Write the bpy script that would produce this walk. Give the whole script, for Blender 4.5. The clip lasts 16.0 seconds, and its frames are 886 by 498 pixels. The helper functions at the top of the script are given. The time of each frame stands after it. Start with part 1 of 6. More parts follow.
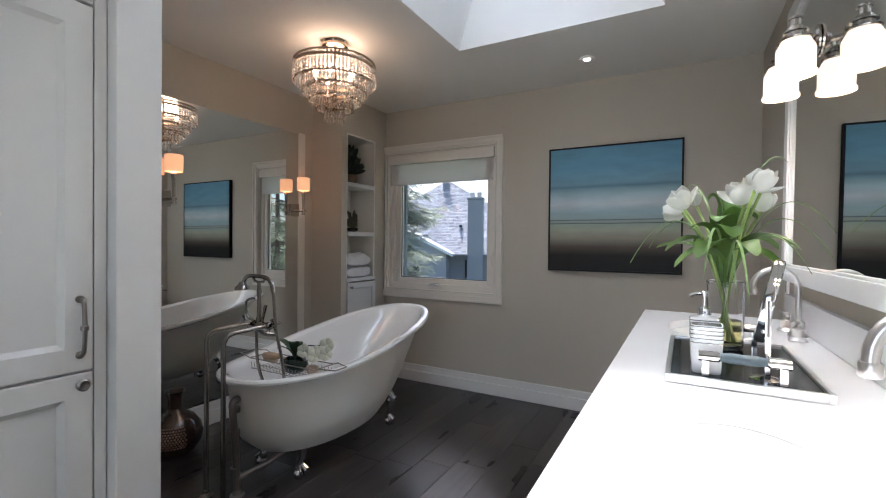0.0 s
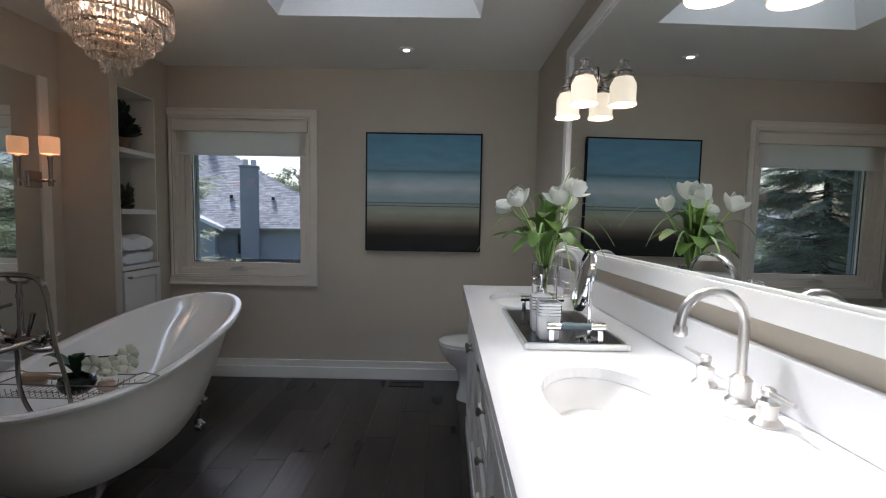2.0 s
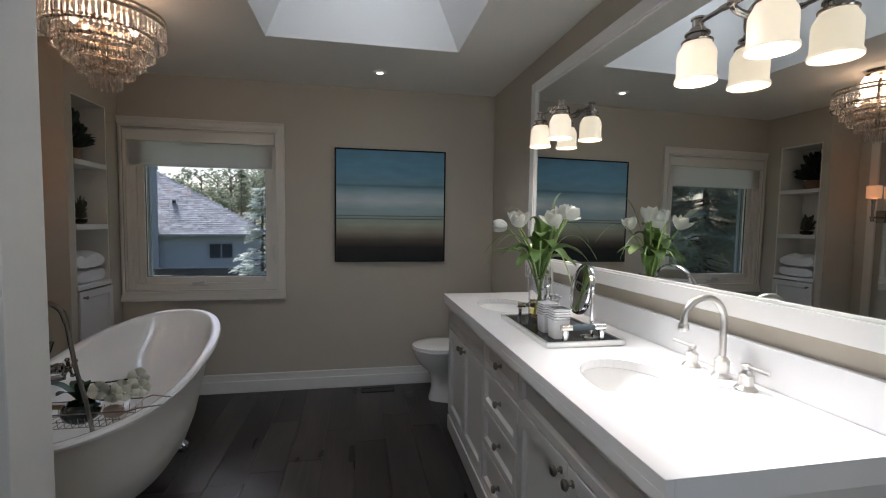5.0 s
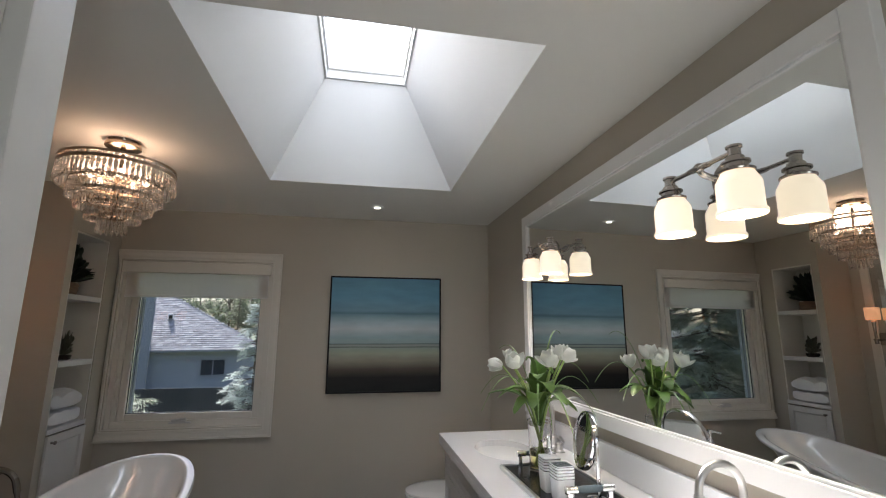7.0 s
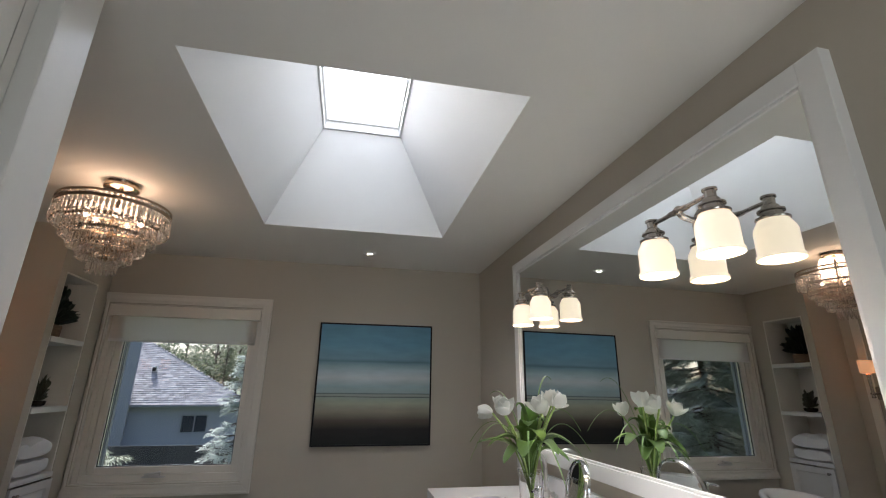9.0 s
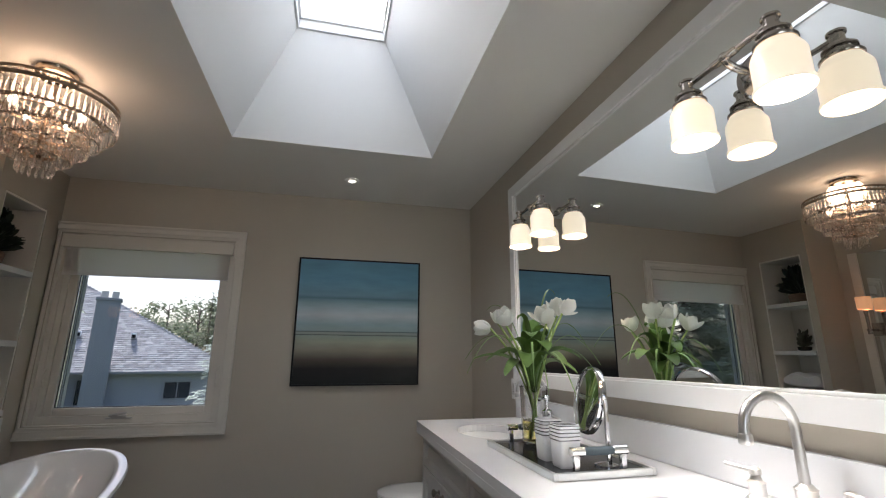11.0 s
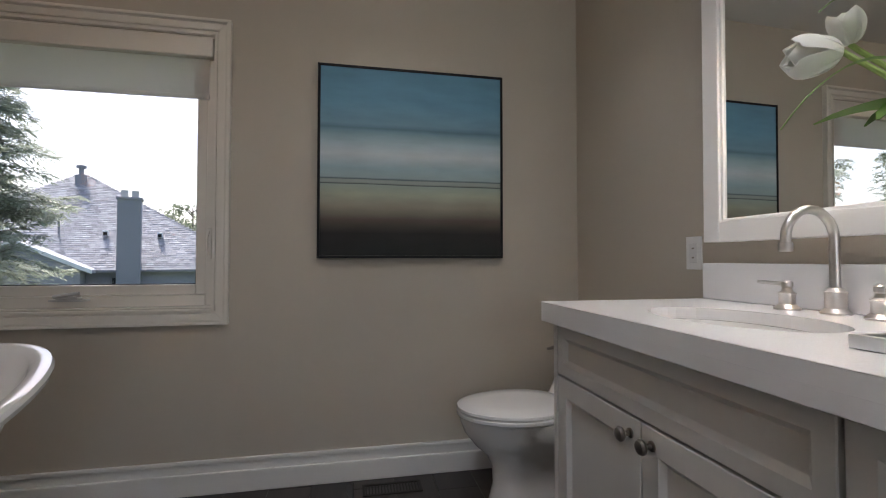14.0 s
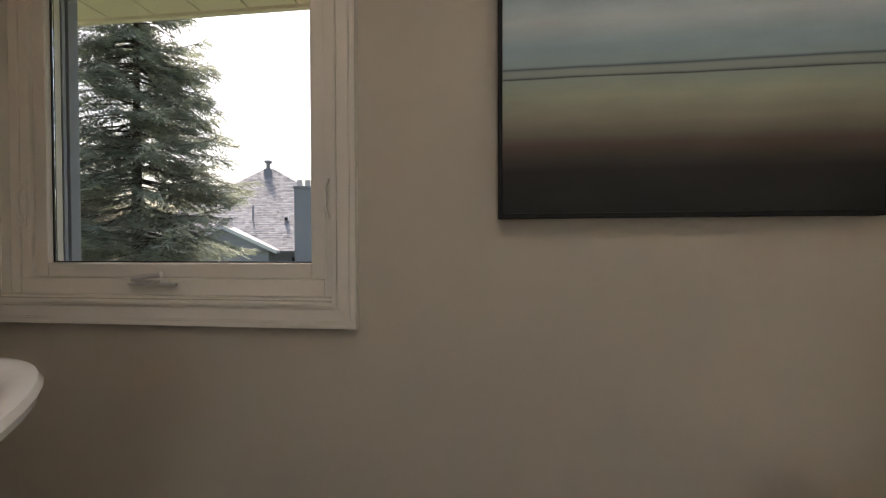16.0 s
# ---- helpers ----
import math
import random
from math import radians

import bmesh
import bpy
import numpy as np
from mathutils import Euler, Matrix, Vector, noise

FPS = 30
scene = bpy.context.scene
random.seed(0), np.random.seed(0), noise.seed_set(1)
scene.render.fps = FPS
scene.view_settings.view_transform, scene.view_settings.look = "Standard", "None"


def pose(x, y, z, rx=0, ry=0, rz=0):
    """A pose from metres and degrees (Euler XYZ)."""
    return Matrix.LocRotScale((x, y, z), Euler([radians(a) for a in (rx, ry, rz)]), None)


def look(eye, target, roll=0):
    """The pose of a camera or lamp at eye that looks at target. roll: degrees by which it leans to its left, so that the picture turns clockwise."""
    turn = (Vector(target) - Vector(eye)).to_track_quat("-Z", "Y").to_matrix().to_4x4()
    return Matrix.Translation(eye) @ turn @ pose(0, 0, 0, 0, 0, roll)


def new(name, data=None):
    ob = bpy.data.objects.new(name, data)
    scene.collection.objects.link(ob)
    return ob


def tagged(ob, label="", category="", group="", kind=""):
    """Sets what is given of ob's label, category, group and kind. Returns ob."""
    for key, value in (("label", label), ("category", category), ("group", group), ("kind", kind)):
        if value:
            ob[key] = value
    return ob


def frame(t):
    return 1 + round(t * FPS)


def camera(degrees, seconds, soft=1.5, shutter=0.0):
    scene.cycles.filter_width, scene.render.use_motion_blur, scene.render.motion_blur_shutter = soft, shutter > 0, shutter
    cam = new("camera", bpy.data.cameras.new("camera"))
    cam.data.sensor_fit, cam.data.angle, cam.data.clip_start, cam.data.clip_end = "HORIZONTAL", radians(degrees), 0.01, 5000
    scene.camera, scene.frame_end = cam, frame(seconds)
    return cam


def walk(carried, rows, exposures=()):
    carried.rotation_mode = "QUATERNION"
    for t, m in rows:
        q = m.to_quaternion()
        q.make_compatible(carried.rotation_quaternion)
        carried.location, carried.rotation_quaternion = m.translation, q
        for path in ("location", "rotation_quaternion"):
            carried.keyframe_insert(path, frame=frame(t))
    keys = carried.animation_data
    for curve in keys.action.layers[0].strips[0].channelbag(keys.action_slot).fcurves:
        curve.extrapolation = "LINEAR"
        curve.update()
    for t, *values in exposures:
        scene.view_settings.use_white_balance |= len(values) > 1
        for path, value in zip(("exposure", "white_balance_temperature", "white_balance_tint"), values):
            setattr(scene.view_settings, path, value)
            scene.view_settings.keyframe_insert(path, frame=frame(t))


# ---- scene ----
cam = camera(90.1, 16.0, soft=1.1)
PATH = [
    (0, (0.254, 0.271, 1.227), (-0.706, 2.025, 1.203), 0.6),
    (0.5, (0.191, 0.297, 1.248), (-0.504, 2.171, 1.184), 0.8),
    (1, (0.142, 0.278, 1.246), (-0.297, 2.226, 1.142), 0.9),
    (1.5, (0.062, 0.221, 1.269), (-0.136, 2.207, 1.142), 0.8),
    (2, (-0.028, 0.152, 1.289), (-0.04, 2.148, 1.154), 1.0),
    (2.5, (-0.107, 0.12, 1.313), (0.025, 2.111, 1.172), 0.9),
    (3, (-0.21, 0.083, 1.329), (0.048, 2.062, 1.192), 1.0),
    (3.5, (-0.33, 0.017, 1.351), (0.02, 1.981, 1.206), 1.0),
    (5.8, (-0.468, -0.043, 1.361), (-0.095, 1.921, 1.32), 0.5),
    (6, (-0.428, -0.028, 1.387), (-0.074, 1.94, 1.406), 0.4),
    (6.5, (-0.452, -0.044, 1.432), (-0.078, 1.912, 1.620), 0.1),
    (7, (-0.431, -0.035, 1.492), (-0.064, 1.898, 1.868), 0.1),
    (7.5, (-0.412, -0.053, 1.498), (-0.059, 1.844, 2.037), 0.1),
    (8, (-0.413, -0.055, 1.492), (-0.055, 1.821, 2.097), 0.1),
    (10.3, (-0.412, 0.061, 1.322), (0.004, 1.92, 1.929), 0.4),
    (10.5, (-0.381, 0.132, 1.3), (0.043, 1.999, 1.879), 0.0),
    (11, (-0.38, 0.271, 1.221), (0.077, 2.157, 1.703), 0.1),
    (11.5, (-0.389, 0.407, 1.191), (0.097, 2.31, 1.57), -0.1),
    (12, (-0.408, 0.569, 1.141), (0.077, 2.488, 1.428), 0.1),
    (12.5, (-0.446, 0.796, 1.09), (0.029, 2.728, 1.291), 0.2),
    (13, (-0.456, 1.007, 1.058), (0.019, 2.945, 1.201), 0.2),
    (13.5, (-0.47, 1.266, 1.047), (-0.012, 3.211, 1.124), 0.1),
    (14, (-0.48, 1.486, 1.026), (-0.092, 3.447, 1.077), 0.0),
    (14.5, (-0.569, 1.745, 1.017), (-0.245, 3.718, 1.025), 0.1),
    (15, (-0.573, 1.973, 1.008), (-0.421, 3.967, 1.011), -0.2),
    (15.5, (-0.612, 2.244, 1.031), (-0.582, 4.242, 0.958), -0.5),
    (16, (-0.652, 2.452, 0.976), (-0.904, 4.436, 0.946), -0.2),
]
EXPOSURES = ((0, 1.42, 5800, 12), (0.5, 1.15, 5800, 12), (1.5, 0.84, 5800, 11), (3.5, 0.52, 5850, 11), (6, 0.80, 6100, 12), (8, 0.86, 6150, 12), (11, 0.78, 6100, 12), (12.5, 0.82, 6150, 13), (14.5, 1.18, 6450, 15), (16, 1.04, 7300, 15))
walk(cam, [(t, look(eye, target, roll)) for t, eye, target, roll in PATH], EXPOSURES)

# ---- world, sun and large lights ----
world = bpy.data.worlds.new("sky_world")
scene.world = world
world.use_nodes = True
wn = world.node_tree.nodes
sky = wn.new("ShaderNodeTexSky")
sky.sky_type = "NISHITA"
sky.sun_disc = False
sky.sun_elevation, sky.sun_rotation = radians(57.5), radians(-38)
sky.air_density, sky.dust_density, sky.ozone_density = 1.0, 4.0, 1.0
wn["Background"].inputs["Strength"].default_value = 0.15
world.node_tree.links.new(sky.outputs["Color"], wn["Background"].inputs["Color"])


def lamp(name, kind, m, energy, color, **more):
    data = bpy.data.lights.new(name, kind)
    data.energy, data.color = energy, color
    if kind == "AREA":
        data.shape, data.size, data.size_y = "RECTANGLE", more["size"], more["size_y"]
        data.spread = radians(more.get("spread", 180))
    elif kind == "SUN":
        data.angle = radians(more["angle"])
    else:
        data.shadow_soft_size = more["radius"]
        if kind == "SPOT":
            data.spot_size, data.spot_blend = radians(more["cone"]), 0.6
    ob = new(name, data)
    ob.matrix_world = m
    return ob


lamp("sun", "SUN", look((-4.6, 5.9, 11.8), (0, 0, 0)), 5.0, (1.0, 0.95, 0.88), angle=8)
lamp("skylight_daylight", "AREA", pose(-0.435, 1.975, 3.30), 4.6, (0.90, 0.95, 1.0), size=0.48, size_y=1.08)

# daylight assumed from an unseen bright room beyond the entrance doorway, tilted up
lamp("doorway_daylight", "AREA", look((-0.2, -1.36, 1.35), (0.0, 3.6, 3.3)), 2.9, (0.97, 0.97, 1.0), size=1.0, size_y=1.35, spread=110)

# ---- materials ----


def material(name, color, rough=0.5, metal=0.0, vary=0.06, scale=3.0, grain=60.0, bump=0.0, coat=0.0, spread=0.0, stretch=(1, 1, 1), spec=0.5, rvar=0.08):
    """A painted, stone or metal surface: large and small variation in tone, and fine relief."""
    mat = bpy.data.materials.new(name)
    mat.use_nodes = True
    n, l = mat.node_tree.nodes, mat.node_tree.links
    b = n["Principled BSDF"]
    b.inputs["Metallic"].default_value = metal
    b.inputs["Coat Weight"].default_value = coat
    b.inputs["Specular IOR Level"].default_value = spec
    co = n.new("ShaderNodeTexCoord")
    mp = n.new("ShaderNodeMapping")
    mp.inputs["Scale"].default_value = stretch
    l.new(co.outputs["Object"], mp.inputs["Vector"])
    big, fine = n.new("ShaderNodeTexNoise"), n.new("ShaderNodeTexNoise")
    big.inputs["Scale"].default_value, big.inputs["Detail"].default_value = scale, 4
    fine.inputs["Scale"].default_value, fine.inputs["Detail"].default_value = grain, 3
    for t in (big, fine):
        l.new(mp.outputs["Vector"], t.inputs["Vector"])
    add = n.new("ShaderNodeMath")
    add.operation = "MULTIPLY_ADD"
    add.inputs[1].default_value = 0.4
    l.new(fine.outputs["Fac"], add.inputs[0])
    l.new(big.outputs["Fac"], add.inputs[2])
    rng = n.new("ShaderNodeMapRange")
    rng.inputs["From Min"].default_value, rng.inputs["From Max"].default_value = 0.4, 1.0
    rng.inputs["To Min"].default_value, rng.inputs["To Max"].default_value = 1 - vary, 1 + vary
    l.new(add.outputs[0], rng.inputs["Value"])
    last = rng.outputs["Result"]
    if spread:
        info = n.new("ShaderNodeObjectInfo")
        rr = n.new("ShaderNodeMapRange")
        rr.inputs["To Min"].default_value, rr.inputs["To Max"].default_value = 1 - spread, 1 + spread
        l.new(info.outputs["Random"], rr.inputs["Value"])
        mul = n.new("ShaderNodeMath")
        mul.operation = "MULTIPLY"
        l.new(last, mul.inputs[0])
        l.new(rr.outputs["Result"], mul.inputs[1])
        last = mul.outputs[0]
    mix = n.new("ShaderNodeVectorMath")
    mix.operation = "SCALE"
    mix.inputs[0].default_value = color
    l.new(last, mix.inputs["Scale"])
    l.new(mix.outputs["Vector"], b.inputs["Base Color"])
    rg = n.new("ShaderNodeMapRange")
    rg.inputs["To Min"].default_value, rg.inputs["To Max"].default_value = max(0.02, rough - rvar), min(1, rough + rvar)
    l.new(fine.outputs["Fac"], rg.inputs["Value"])
    l.new(rg.outputs["Result"], b.inputs["Roughness"])
    if bump:
        bp = n.new("ShaderNodeBump")
        bp.inputs["Strength"].default_value, bp.inputs["Distance"].default_value = bump, 0.002
        l.new(fine.outputs["Fac"], bp.inputs["Height"])
        l.new(bp.outputs["Normal"], b.inputs["Normal"])
    return mat


def glowing(name, color, strength):
    mat = bpy.data.materials.new(name)
    mat.use_nodes = True
    b = mat.node_tree.nodes["Principled BSDF"]
    b.inputs["Base Color"].default_value = (*color, 1)
    b.inputs["Emission Color"].default_value = (*color, 1)
    b.inputs["Emission Strength"].default_value = strength
    b.inputs["Roughness"].default_value = 0.35
    return mat


def glass(name, color=(1, 1, 1), rough=0.0, ior=1.45):
    mat = bpy.data.materials.new(name)
    mat.use_nodes = True
    b = mat.node_tree.nodes["Principled BSDF"]
    b.inputs["Base Color"].default_value = (*color, 1)
    b.inputs["Transmission Weight"].default_value = 1.0
    b.inputs["Roughness"].default_value = rough
    b.inputs["IOR"].default_value = ior
    return mat


def translucent(mat, color, share):
    """Lets light through a thin cloth, petal or leaf."""
    nt = mat.node_tree
    tr, mx_s = nt.nodes.new("ShaderNodeBsdfTranslucent"), nt.nodes.new("ShaderNodeMixShader")
    tr.inputs["Color"].default_value, mx_s.inputs["Fac"].default_value = color, share
    nt.links.new(nt.nodes["Principled BSDF"].outputs["BSDF"], mx_s.inputs[1])
    nt.links.new(tr.outputs["BSDF"], mx_s.inputs[2])
    nt.links.new(mx_s.outputs["Shader"], nt.nodes["Material Output"].inputs["Surface"])


def plank_wood(name):
    """Dark stained oak: long fine grain, soft blotches, a tone of its own for each board."""
    mat = bpy.data.materials.new(name)
    mat.use_nodes = True
    n, l = mat.node_tree.nodes, mat.node_tree.links
    b = n["Principled BSDF"]
    co, info = n.new("ShaderNodeTexCoord"), n.new("ShaderNodeObjectInfo")
    off = n.new("ShaderNodeVectorMath")
    off.operation = "MULTIPLY_ADD"
    off.inputs[1].default_value = (9.0, 31.0, 5.0)
    l.new(info.outputs["Random"], off.inputs[0])
    l.new(co.outputs["Object"], off.inputs[2])
    noise = []
    for stretch, scale, detail in (((30, 1.1, 1), 1.6, 5), ((3.2, 1.0, 1), 1.7, 2)):
        mp, ns = n.new("ShaderNodeMapping"), n.new("ShaderNodeTexNoise")
        mp.inputs["Scale"].default_value = stretch
        ns.inputs["Scale"].default_value, ns.inputs["Detail"].default_value = scale, detail
        l.new(off.outputs["Vector"], mp.inputs["Vector"])
        l.new(mp.outputs["Vector"], ns.inputs["Vector"])
        noise.append(ns)
    mixf = n.new("ShaderNodeMath")
    mixf.operation = "MULTIPLY_ADD"
    mixf.inputs[1].default_value = 0.45
    l.new(noise[0].outputs["Fac"], mixf.inputs[0])
    l.new(noise[1].outputs["Fac"], mixf.inputs[2])
    ramp = n.new("ShaderNodeValToRGB")
    els = ramp.color_ramp.elements
    els[0].position, els[0].color = 0.40, (0.017, 0.0145, 0.014, 1)
    els[1].position, els[1].color = 1.0, (0.066, 0.053, 0.046, 1)
    mid_tone = els.new(0.70)
    mid_tone.color = (0.034, 0.028, 0.0265, 1)
    l.new(mixf.outputs[0], ramp.inputs["Fac"])
    tone = n.new("ShaderNodeMapRange")
    tone.inputs["To Min"].default_value, tone.inputs["To Max"].default_value = 0.68, 1.36
    l.new(info.outputs["Random"], tone.inputs["Value"])
    sc = n.new("ShaderNodeVectorMath")
    sc.operation = "SCALE"
    l.new(ramp.outputs["Color"], sc.inputs[0])
    l.new(tone.outputs["Result"], sc.inputs["Scale"])
    l.new(sc.outputs["Vector"], b.inputs["Base Color"])
    rg = n.new("ShaderNodeMapRange")
    rg.inputs["To Min"].default_value, rg.inputs["To Max"].default_value = 0.22, 0.38
    l.new(noise[1].outputs["Fac"], rg.inputs["Value"])
    l.new(rg.outputs["Result"], b.inputs["Roughness"])
    return mat


def leaf(name, color, spread=0.25, scale=14, trans=0.25):
    mat = material(name, color, 0.5, vary=0.3, scale=scale, grain=90, spread=spread)
    mat.node_tree.nodes["Principled BSDF"].inputs["Subsurface Weight"].default_value = 0.0
    mat.node_tree.nodes["Principled BSDF"].inputs["Transmission Weight"].default_value = 0.0
    return mat


M_WALL = material("greige_wall_paint", (0.50, 0.452, 0.378), 0.62, vary=0.03, scale=1.3, grain=220, bump=0.12, spec=0.3)
M_CEIL = material("ceiling_paint", (0.80, 0.775, 0.73), 0.8, vary=0.025, scale=1.0, grain=260, bump=0.1, spec=0.2)
M_WELL = material("white_well_paint", (0.80, 0.80, 0.79), 0.8, vary=0.02, scale=1.2, grain=240, bump=0.08, spec=0.2)
M_TRIM = material("cream_trim_paint", (0.74, 0.70, 0.63), 0.35, vary=0.03, scale=2.0, grain=120, bump=0.05)
M_BASE = material("white_baseboard_paint", (0.76, 0.74, 0.70), 0.35, vary=0.03, scale=2.0, grain=120, bump=0.05)
M_CAB = material("white_cabinet_lacquer", (0.67, 0.655, 0.63), 0.32, vary=0.025, scale=2.0, grain=140, bump=0.04)
M_FRAME = material("white_frame_paint", (0.82, 0.81, 0.79), 0.35, vary=0.02, scale=2.0, grain=140, bump=0.04)
M_QUARTZ = material("white_quartz", (0.79, 0.785, 0.785), 0.22, vary=0.02, scale=7.0, grain=300, coat=0.15)
M_PLANK = plank_wood("dark_grey_oak")
M_GAP = material("dark_joint", (0.012, 0.011, 0.01), 0.9, vary=0.2)
M_ENAMEL = material("white_enamel", (0.82, 0.81, 0.79), 0.05, vary=0.015, scale=3.0, grain=50, coat=0.5, rvar=0.005)
M_TUBOUT = material("painted_cast_iron", (0.72, 0.69, 0.64), 0.34, vary=0.03, scale=3.0, grain=80, bump=0.06)
M_CHINA = material("white_china", (0.84, 0.83, 0.81), 0.09, vary=0.015, scale=3.0, grain=60, coat=0.6)
M_CHROME = material("polished_chrome", (0.80, 0.80, 0.81), 0.08, metal=1.0, vary=0.01, scale=5, grain=30, rvar=0.02)
M_NICKEL = material("brushed_nickel", (0.62, 0.60, 0.575), 0.30, metal=1.0, vary=0.03, scale=6, grain=25, rvar=0.03)
M_FILLER = material("polished_dark_nickel", (0.33, 0.31, 0.285), 0.15, metal=1.0, vary=0.04, scale=6, grain=25, rvar=0.03)
M_DARKNICK = material("aged_nickel", (0.30, 0.27, 0.245), 0.3, metal=1.0, vary=0.08, scale=10, grain=40, rvar=0.05)
M_MIRROR = material("silvered_glass", (0.84, 0.86, 0.85), 0.0, metal=1.0, vary=0.0)
M_MIRROR.node_tree.nodes["Principled BSDF"].inputs["Roughness"].default_value = 0.0
for link in list(M_MIRROR.node_tree.links):
    if link.to_socket.name == "Roughness":
        M_MIRROR.node_tree.links.remove(link)
M_GLASS = glass("clear_glass")
M_CRYSTAL = glass("cut_crystal", (1.0, 0.95, 0.92), 0.14, 1.42)
M_CRYSTAL_NT = M_CRYSTAL.node_tree
clear, part_clear = M_CRYSTAL_NT.nodes.new("ShaderNodeBsdfTransparent"), M_CRYSTAL_NT.nodes.new("ShaderNodeMixShader")
part_clear.inputs["Fac"].default_value = 0.35
M_CRYSTAL_NT.links.new(M_CRYSTAL_NT.nodes["Principled BSDF"].outputs["BSDF"], part_clear.inputs[1])
M_CRYSTAL_NT.links.new(clear.outputs["BSDF"], part_clear.inputs[2])
M_CRYSTAL_NT.links.new(part_clear.outputs["Shader"], M_CRYSTAL_NT.nodes["Material Output"].inputs["Surface"])
M_BLIND = material("white_blind_cloth", (0.80, 0.79, 0.77), 0.85, vary=0.02, scale=4, grain=400, bump=0.2)
translucent(M_BLIND, (0.95, 0.925, 0.92, 1), 0.85)
M_RUBBER = material("black_rubber", (0.015, 0.015, 0.016), 0.6, vary=0.1)
M_SHADE = glowing("lit_opal_glass", (1.0, 0.84, 0.62), 0.42)
M_AMBER = glowing("lit_amber_shade", (1.0, 0.48, 0.23), 0.30)
M_BULB = glowing("lit_bulb", (1.0, 0.86, 0.66), 13.0)
M_CANDLE = glowing("lit_candle_bulb", (1.0, 0.76, 0.56), 2.8)
M_VBULB = glowing("lit_vanity_bulb", (1.0, 0.93, 0.85), 210.0)
M_SPOT = glowing("lit_downlight", (1.0, 0.92, 0.80), 7.0)

M_FITTING = material("satin_nickel_fitting", (0.50, 0.46, 0.42), 0.2, metal=1.0, vary=0.06, scale=10, grain=40, rvar=0.05)

# ---- building helpers ----


def mesh_of(name, bm, mat, smooth=False, flat_angle=35):
    me = bpy.data.meshes.new(name)
    bmesh.ops.recalc_face_normals(bm, faces=bm.faces)
    if smooth:
        for f in bm.faces:
            f.smooth = True
        for e in bm.edges:
            if len(e.link_faces) == 2 and e.calc_face_angle(0) > radians(flat_angle):
                e.smooth = False
    bm.to_mesh(me)
    bm.free()
    me.materials.append(mat)
    return me


def solid(name, bm, mat, label="", category="", group="", kind="", smooth=False):
    return tagged(new(name, mesh_of(name, bm, mat, smooth)), label, category, group, kind)


def thing(name, at, label, category, group="", kind="", turn=0.0):
    ob = new(name)
    ob.empty_display_size = 0.05
    ob.matrix_basis = pose(*at, 0, 0, turn)
    return tagged(ob, label, category, group, kind)


def part(name, bm, mat, parent, label="", smooth=False, local=False):
    ob = new(name, mesh_of(name, bm, mat, smooth))
    ob.parent = parent
    if not local and parent.data is None:
        ob.matrix_parent_inverse = parent.matrix_basis.inverted()
    return tagged(ob, label)


def box(x0, x1, y0, y1, z0, z1, bevel=0.0, bm=None, segs=2):
    own = bmesh.new()
    bmesh.ops.create_cube(own, size=1, matrix=Matrix.LocRotScale(((x0 + x1) / 2, (y0 + y1) / 2, (z0 + z1) / 2), None, (abs(x1 - x0), abs(y1 - y0), abs(z1 - z0))))
    if bevel:
        bmesh.ops.bevel(own, geom=own.edges[:], offset=bevel, segments=segs, affect="EDGES", profile=0.6)
    return join(bm, own)


def join(bm, own):
    if bm is None:
        return own
    me = bpy.data.meshes.new("tmp")
    own.to_mesh(me)
    own.free()
    bm.from_mesh(me)
    bpy.data.meshes.remove(me)
    return bm


def rings(loops, bm=None, cap0=True, cap1=True, closed=True):
    """A skin over loops of points."""
    own = bmesh.new()
    rows = [[own.verts.new(p) for p in loop] for loop in loops]
    n = len(rows[0])
    for a, b in zip(rows, rows[1:]):
        for i in range(n if closed else n - 1):
            j = (i + 1) % n
            own.faces.new((a[i], a[j], b[j], b[i]))
    if cap0:
        own.faces.new(rows[0][::-1])
    if cap1:
        own.faces.new(rows[-1])
    return join(bm, own)


def lathe(profile, at=(0, 0, 0), n=24, bm=None, m=None, cap0=True, cap1=True):
    """profile: (radius, z) from the bottom up."""
    loops = []
    for r, z in profile:
        loop = [Vector((r * math.cos(2 * math.pi * i / n), r * math.sin(2 * math.pi * i / n), z)) for i in range(n)]
        loops.append([(m @ p if m else p) + Vector(at) for p in loop])
    return rings(loops, bm, cap0, cap1)


def tube(points, radius, n=10, bm=None, radii=None):
    """A pipe along points."""
    pts = [Vector(p) for p in points]
    loops, up = [], None
    for i, p in enumerate(pts):
        d = (pts[min(i + 1, len(pts) - 1)] - pts[max(i - 1, 0)]).normalized()
        if up is None:
            up = d.orthogonal().normalized()
        up = (up - d * up.dot(d)).normalized()
        side = d.cross(up)
        r = radii[i] if radii else radius
        loops.append([p + r * (math.cos(2 * math.pi * k / n) * up + math.sin(2 * math.pi * k / n) * side) for k in range(n)])
    return rings(loops, bm)


def arc(p0, p1, p2, n=10):
    """A curve from p0 to p2 drawn towards p1."""
    a, b, c = Vector(p0), Vector(p1), Vector(p2)
    return [(1 - t) ** 2 * a + 2 * t * (1 - t) * b + t * t * c for t in (i / n for i in range(n + 1))]


